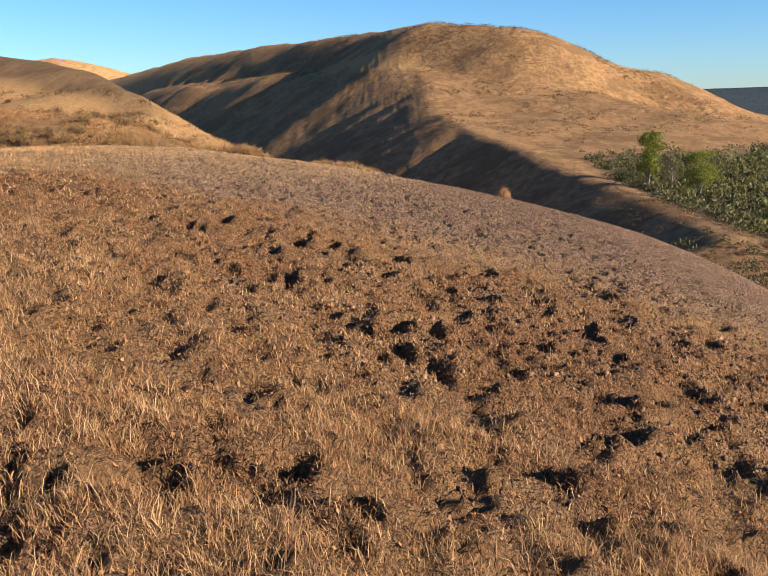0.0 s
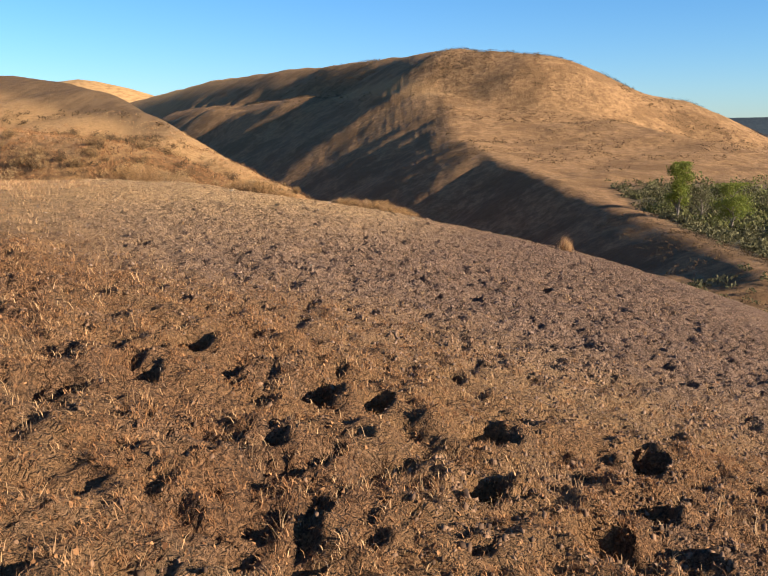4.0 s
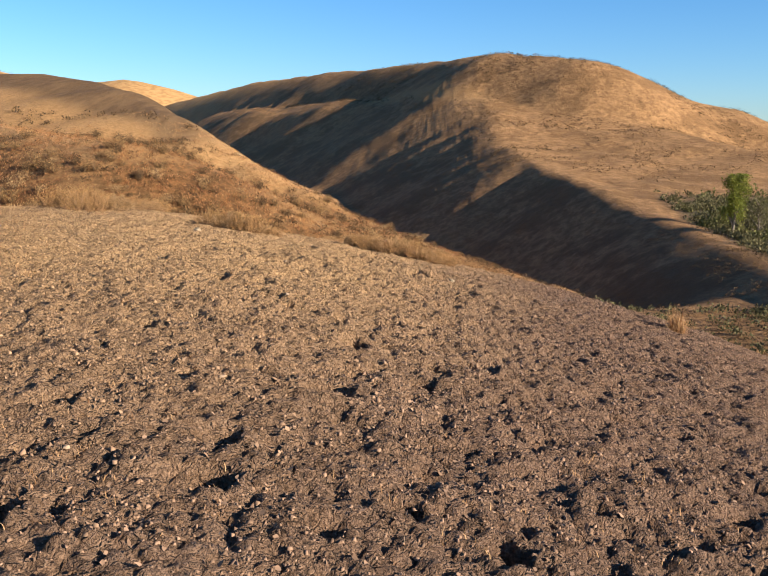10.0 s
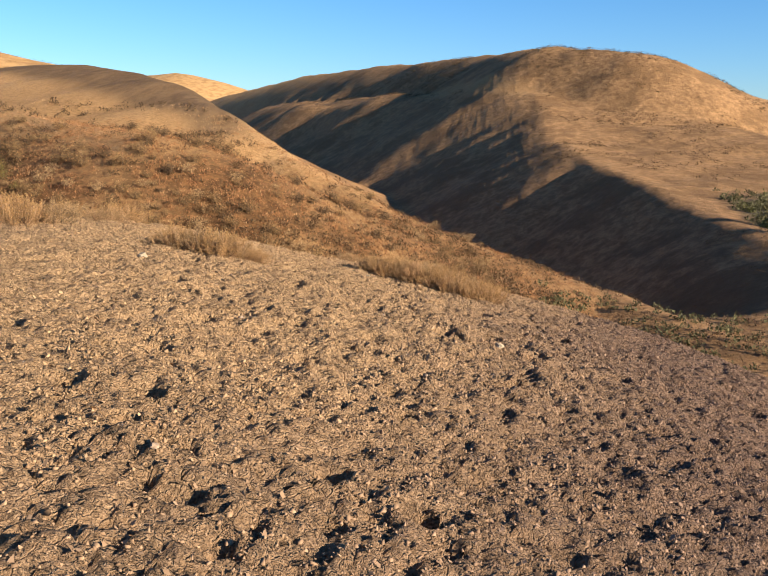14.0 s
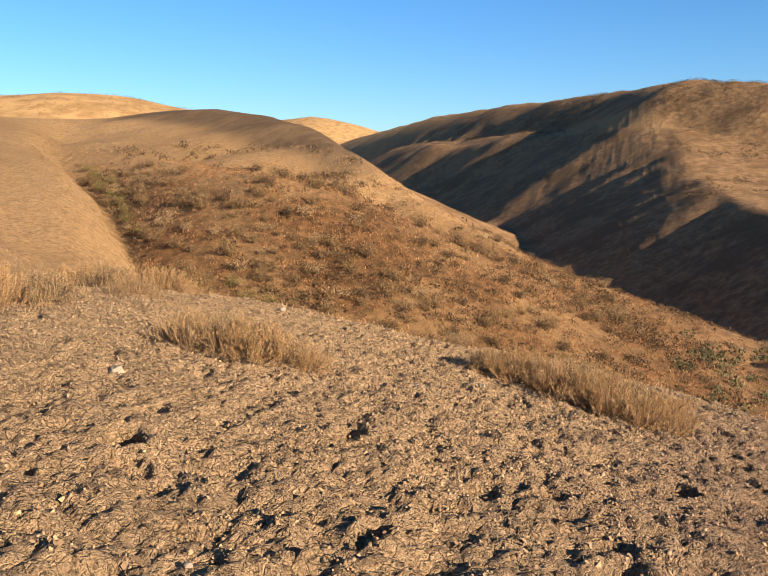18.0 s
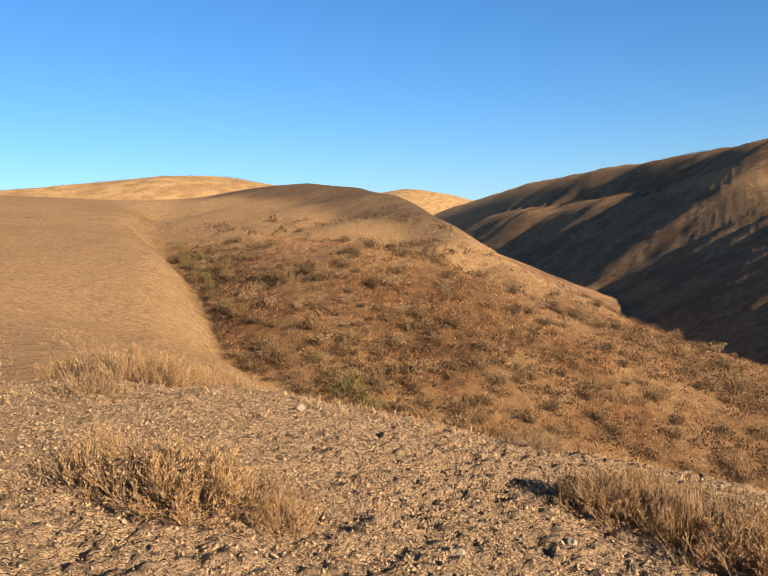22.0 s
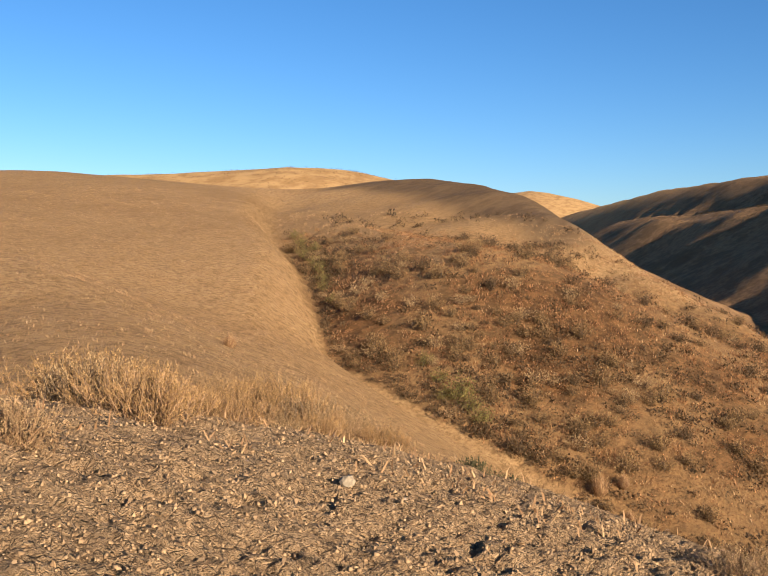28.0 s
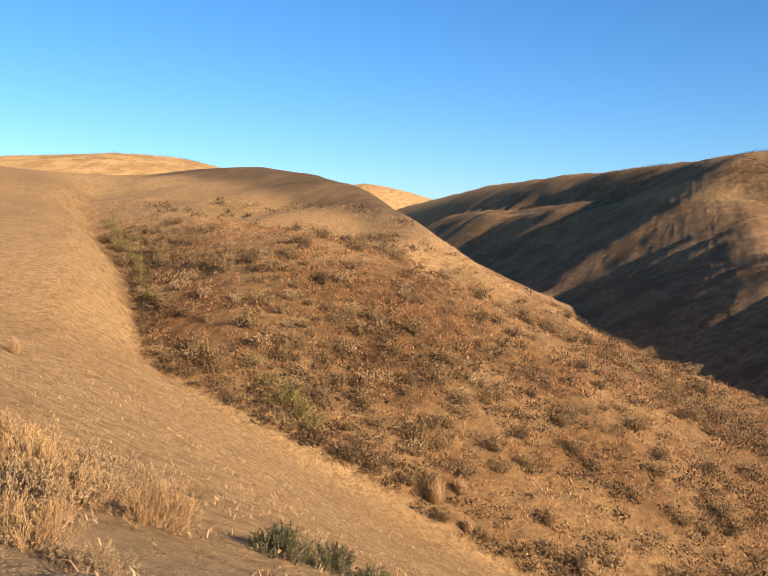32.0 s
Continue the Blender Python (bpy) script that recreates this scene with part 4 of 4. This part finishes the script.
gully = [(-21.4, 66.5, 1.2), (-20.4, 66.0, 1.0), (-23.0, 67.4, 0.8), (-24.4, 68.4, 0.8), (-19.6, 65.4, 0.9), (-22.2, 66.2, 0.7), (-36.0, 76.5, 0.7), (-38.6, 79.4, 0.8), (-40.4, 82, 0.8),
         (-42.2, 84.2, 0.9), (-45.0, 87.2, 1.0), (-47.8, 89.8, 1.15), (-50.6, 93.2, 1.0), (-53.6, 96.2, 0.9), (-47.4, 91.0, 0.8)]
plant_bushes(green_kinds, gully, "green_shrub", "olive-green leafy shrub in the bed of the gully", "shrub", "green shrubs in the gully")


def clump_field(name, label, category, x, y, size, per, material, fine=1.0):
    """Far brush: many small clumps of leaves in one object."""
    n = len(x)
    z = land(x, y)
    turn, lift, out = dice.uniform(0, 6.283, (n, per)), dice.uniform(0, 1, (n, per)), np.sqrt(dice.uniform(0.1, 1, (n, per)))
    s = size[:, None]
    root = np.stack([x[:, None] + s * 0.5 * out * np.cos(turn), y[:, None] + s * 0.5 * out * np.sin(turn), z[:, None] + s * 0.62 * lift * np.sqrt(1.05 - out**2)], -1).reshape(-1, 3)
    m = len(root)
    way = dice.normal(0, 1, (m, 3))
    way[:, 2] = np.abs(way[:, 2]) + 0.3
    way /= np.linalg.norm(way, axis=1)[:, None]
    across = np.cross(way, dice.normal(0, 1, (m, 3)))
    across /= np.linalg.norm(across, axis=1)[:, None]
    leaf = (np.repeat(size, per) * dice.uniform(0.12, 0.3, m) * fine)[:, None]
    verts = np.stack([root, root + way * leaf * 0.5 + across * leaf * 0.3, root + way * leaf, root + way * leaf * 0.5 - across * leaf * 0.3], 1).reshape(-1, 3)
    b = np.arange(m)[:, None] * 4
    return tagged(new(name, mesh_from(name, verts, b + [0, 1, 2, 3], material, False)), label, category, kind="stuff")


def flat(x, y):
    return smooth(40, 44, x - 0.06 * (y - 90)) * smooth(-10.0, -12.5, land(x, y))


x, y = scatter(6500, 38, 125, 78, 215, lambda x, y: flat(x, y) * (0.45 + 0.55 * smooth(-0.15, 0.1, fractal(x / 9, y / 9, 91))))
clump_field("sagebrush", "grey-green sagebrush thick on the valley floor", "sagebrush", x, y, dice.uniform(1.0, 2.6, len(x)), 34, SAGE)
x, y = scatter(3500, 60, 230, 200, 340, lambda x, y: flat(x, y) * (0.35 + 0.65 * smooth(-0.15, 0.1, fractal(x / 12, y / 12, 92))))
clump_field("far_sagebrush", "dark olive sagebrush farther up the valley floor", "sagebrush", x, y, dice.uniform(1.5, 3.5, len(x)), 26, OLIVE)
x, y = scatter(1300, 36, 125, 78, 220, lambda x, y: flat(x, y) * smooth(-0.04, 0.12, fractal(x / 14, y / 14, 93)))
clump_field("valley_brush", "olive bushes among the sagebrush on the valley floor", "bushes", x, y, dice.uniform(1.4, 3.0, len(x)), 80, OLIVE)
x, y = scatter(30000, -140, 95, 230, 660, lambda x, y: smooth(12, 24, land(x, y)) * smooth(-0.08, 0.14, fractal(x / 30, y / 60, 95)) * 0.95)
clump_field("hilltop_brush", "dark low brush scattered over the far hilltop", "brush", x, y, dice.uniform(0.7, 2.0, len(x)), 10, DARK_SAGE)
x, y = scatter(14000, 15, 165, 215, 420, lambda x, y: smooth(-10, -2, land(x, y)) * smooth(-0.08, 0.14, fractal(x / 14, y / 14, 96)) * 0.7)
clump_field("flank_brush", "rusty low brush on the rocky hill flank", "brush", x, y, dice.uniform(0.6, 1.9, len(x)), 9, DARK_SAGE)
x, y = scatter(2600, -260, -140, 215, 305, lambda x, y: smooth(14, 20, land(x, y)) * (0.3 + 0.7 * smooth(-0.1, 0.12, fractal(x / 14, y / 14, 99))))
clump_field("ridge_brush", "small dry brush dotted over the pale back ridge", "brush", x, y, dice.uniform(0.4, 1.1, len(x)), 9, DARK_SAGE)
x, y = scatter(700, 2, 42, 56, 98, lambda x, y: 0.8 * smooth(-12.5, -14.5, land(x, y)))
clump_field("toe_brush", "pale sagebrush along the foot of the dark slope", "sagebrush", x, y, dice.uniform(0.6, 1.4, len(x)), 36, SAGE)
x, y = scatter(7000, 0, 46, 56, 160, lambda x, y: 0.8 * smooth(-16.6, -15.5, land(x, y)) * smooth(-9, -11, land(x, y)) * smooth(-0.1, 0.1, fractal(x / 6, y / 6, 98)))
clump_field("fan_grass", "brown bunch grass on the slope above the sagebrush", "grass", x, y, dice.uniform(0.3, 0.9, len(x)), 14, DARK_SAGE)
x, y = scatter(1100, -64, -20, 84, 112, lambda x, y: 0.5 * beyond_gully(x, y) * smooth(-58, -52, x) * smooth(0, 2, land(x, y)) * smooth(-0.05, 0.12, fractal(x / 8, y / 8, 97)))
clump_field("bench_brush", "small tawny brush on the bench of the shrubby hill", "brush", x, y, dice.uniform(0.5, 1.2, len(x)), 16, DARK_SAGE)
x, y = scatter(13000, -56, 6, 58, 104, lambda x, y: smooth(1.5, -1.5, land(x, y)) * (0.2 + 0.8 * smooth(-0.14, 0.1, fractal(x / 6, y / 6, 83))) * (0.08 + 0.92 * brushy(x, y)) * beyond_gully(x, y) * 0.8)
clump_field("hill_brush", "low brown brush thick on the steep hillside", "brush", x, y, dice.uniform(0.3, 1.0, len(x)), 30, DARK_SAGE, 0.75)
x, y = scatter(15000, -56, 10, 56, 104, lambda x, y: smooth(2.5, 0.0, land(x, y)) * (0.5 + 0.5 * smooth(-0.14, 0.1, fractal(x / 5, y / 5, 85))) * (0.45 + 0.55 * brushy(x, y)) * beyond_gully(x, y) * 0.7)
clump_field("rust_brush", "rust-brown bunch grass between the hillside shrubs", "grass", x, y, dice.uniform(0.25, 0.7, len(x)), 18, RUST, 0.7)
x, y = scatter(5200, -42, 2, 33, 66, lambda x, y: (1 - beyond_gully(x, y)) * smooth(-0.04, 0.12, fractal(x / 2.5, y / 2.5, 87)) * smooth(66, 50, y) * smooth(32, 36, y + 0.3 * np.abs(x + 3)))
clump_field("slope_tufts", "low brown dry tufts strewn over the golden gully slope", "grass", x, y, 0.05 + 0.16 * dice.uniform(0, 1, len(x)) ** 2, 14, GREY_SAGE)


x = dice.uniform(-50, -6, 260)
y = np.interp(x, GULLY_X, GULLY_Y) + 0.5 + np.abs(dice.normal(0, 0.7, 260))
clump_field("gully_brush", "dark tangled brush along the gully bed", "brush", x, y, dice.uniform(0.3, 0.8, 260), 60, DARK_SAGE, 0.6)


def tree(name, label, x, y, high, wide, narrow, leaf_material, leaves):
    """A tree with a tapered trunk, limbs, and a crown of many small leaves in uneven clumps."""
    top = new(name)
    top.location = (x, y, float(land(np.array(float(x)), np.array(float(y)))) - 0.1)
    tagged(top, label, "tree", "trees in the valley")
    curve = bpy.data.curves.new("trunk", "CURVE")
    curve.dimensions, curve.bevel_depth, curve.bevel_resolution = "3D", 1.0, 2
    tips = []

    def limb(points, r0, r1):
        s = curve.splines.new("POLY")
        s.points.add(len(points) - 1)
        for k, p in enumerate(points):
            s.points[k].co = (*p, 1)
            s.points[k].radius = r0 + (r1 - r0) * k / (len(points) - 1)

    limb([(0, 0, 0), (0.05 * wide, 0.02, high * 0.3), (-0.02 * wide, 0.03, high * 0.6), (0.03 * wide, 0, high * 0.9)], high * 0.028, high * 0.006)
    for k in range(16):
        z0 = high * dice.uniform(0.1, 0.75)
        a = k * 2.4 + dice.uniform(-0.4, 0.4)
        reach = wide * 0.5 * dice.uniform(0.5, 1.0) * (1 - narrow * abs(z0 / high - 0.35))
        end = (math.cos(a) * reach, math.sin(a) * reach, z0 + high * dice.uniform(0.12, 0.3))
        limb([(0, 0, z0), (end[0] * 0.5, end[1] * 0.5, z0 + (end[2] - z0) * 0.6), end], high * 0.011, high * 0.003)
        tips.append(end)
    wood = new("trunk", curve)
    me = bpy.data.meshes.new_from_object(wood.evaluated_get(bpy.context.evaluated_depsgraph_get()))
    bpy.data.objects.remove(wood)
    me.materials.clear()
    me.materials.append(BARK)
    part("trunk", me, top)
    centres = np.array(tips + [(dice.uniform(-0.2, 0.2) * wide, dice.uniform(-0.2, 0.2) * wide, high * dice.uniform(0.3, 0.98)) for _ in range(16)])
    k = dice.integers(0, len(centres), leaves)
    root = centres[k] + dice.normal(0, 1, (leaves, 3)) * [wide * 0.10, wide * 0.10, high * 0.055]
    root[:, 2] = np.clip(root[:, 2], 0.25, high * 1.02)
    way = dice.normal(0, 1, (leaves, 3))
    way /= np.linalg.norm(way, axis=1)[:, None]
    across = np.cross(way, dice.normal(0, 1, (leaves, 3)))
    across /= np.linalg.norm(across, axis=1)[:, None]
    leaf = high * 0.026 * dice.uniform(0.6, 1.4, leaves)[:, None]
    verts = np.stack([root, root + way * leaf * 0.5 + across * leaf * 0.35, root + way * leaf, root + way * leaf * 0.5 - across * leaf * 0.35], 1).reshape(-1, 3)
    b = np.arange(leaves)[:, None] * 4
    part("crown", mesh_from("crown", verts, b + [0, 1, 2, 3], leaf_material, False), top)


tree("tree", "slender green cottonwood with leaves down to the ground", 51, 166, 10.4, 4.6, 0.3, GREEN, 7000)
tree("tree", "broad round yellow-green willow among sagebrush", 55, 150, 7.8, 7.4, 0.9, GREEN, 8000)
tree("tree", "thin grey-green half-bare tree beside the cottonwood", 56, 168, 7.2, 4.5, 0.4, SAGE, 1600)
for tx, ty, th in ((112, 232, 7), (122, 238, 8), (134, 236, 7), (146, 250, 8), (104, 224, 5)):
    tree("tree", "dark green valley tree far off on the flat", tx, ty, th, th * 0.9, 0.6, OLIVE, 1500)


# ---- stones ----
def stone(x, y, size, material, label):
    bm = bmesh.new()
    bmesh.ops.create_icosphere(bm, subdivisions=2, radius=1)
    for v in bm.verts:
        f = 1 + 0.5 * (noise.noise(v.co * 1.3 + Vector((x, y, 0))) + 0.4 * noise.noise(v.co * 3.1 + Vector((y, x, 0))))
        v.co = Vector((v.co.x * 1.2, v.co.y * 0.9, max(v.co.z, -0.55) * 0.75)) * f * size
    me = bpy.data.meshes.new("stone")
    bm.to_mesh(me)
    bm.free()
    me.materials.append(material)
    ob = tagged(new("stone", me), label, "stone", "stones on the clay")
    ob.location = (x, y, float(surface(x, y)) + 0.2 * size)
    ob.rotation_euler = (0, 0, x * 5)


for sx, sy, size in ((-4.53, 24.9, 0.06), (-2.6, 26.85, 0.045), (-0.17, 23.25, 0.045), (-5.2, 29.9, 0.05), (-2.1, 27.6, 0.04)):
    stone(sx, sy, size, STONE, "pale yellowish stone lying on cracked clay")
for k in range(22):
    stone(dice.uniform(-6, 3.5), dice.uniform(10, 32), dice.uniform(0.012, 0.026), TAN_STONE, "small tan stone half sunk in clay")
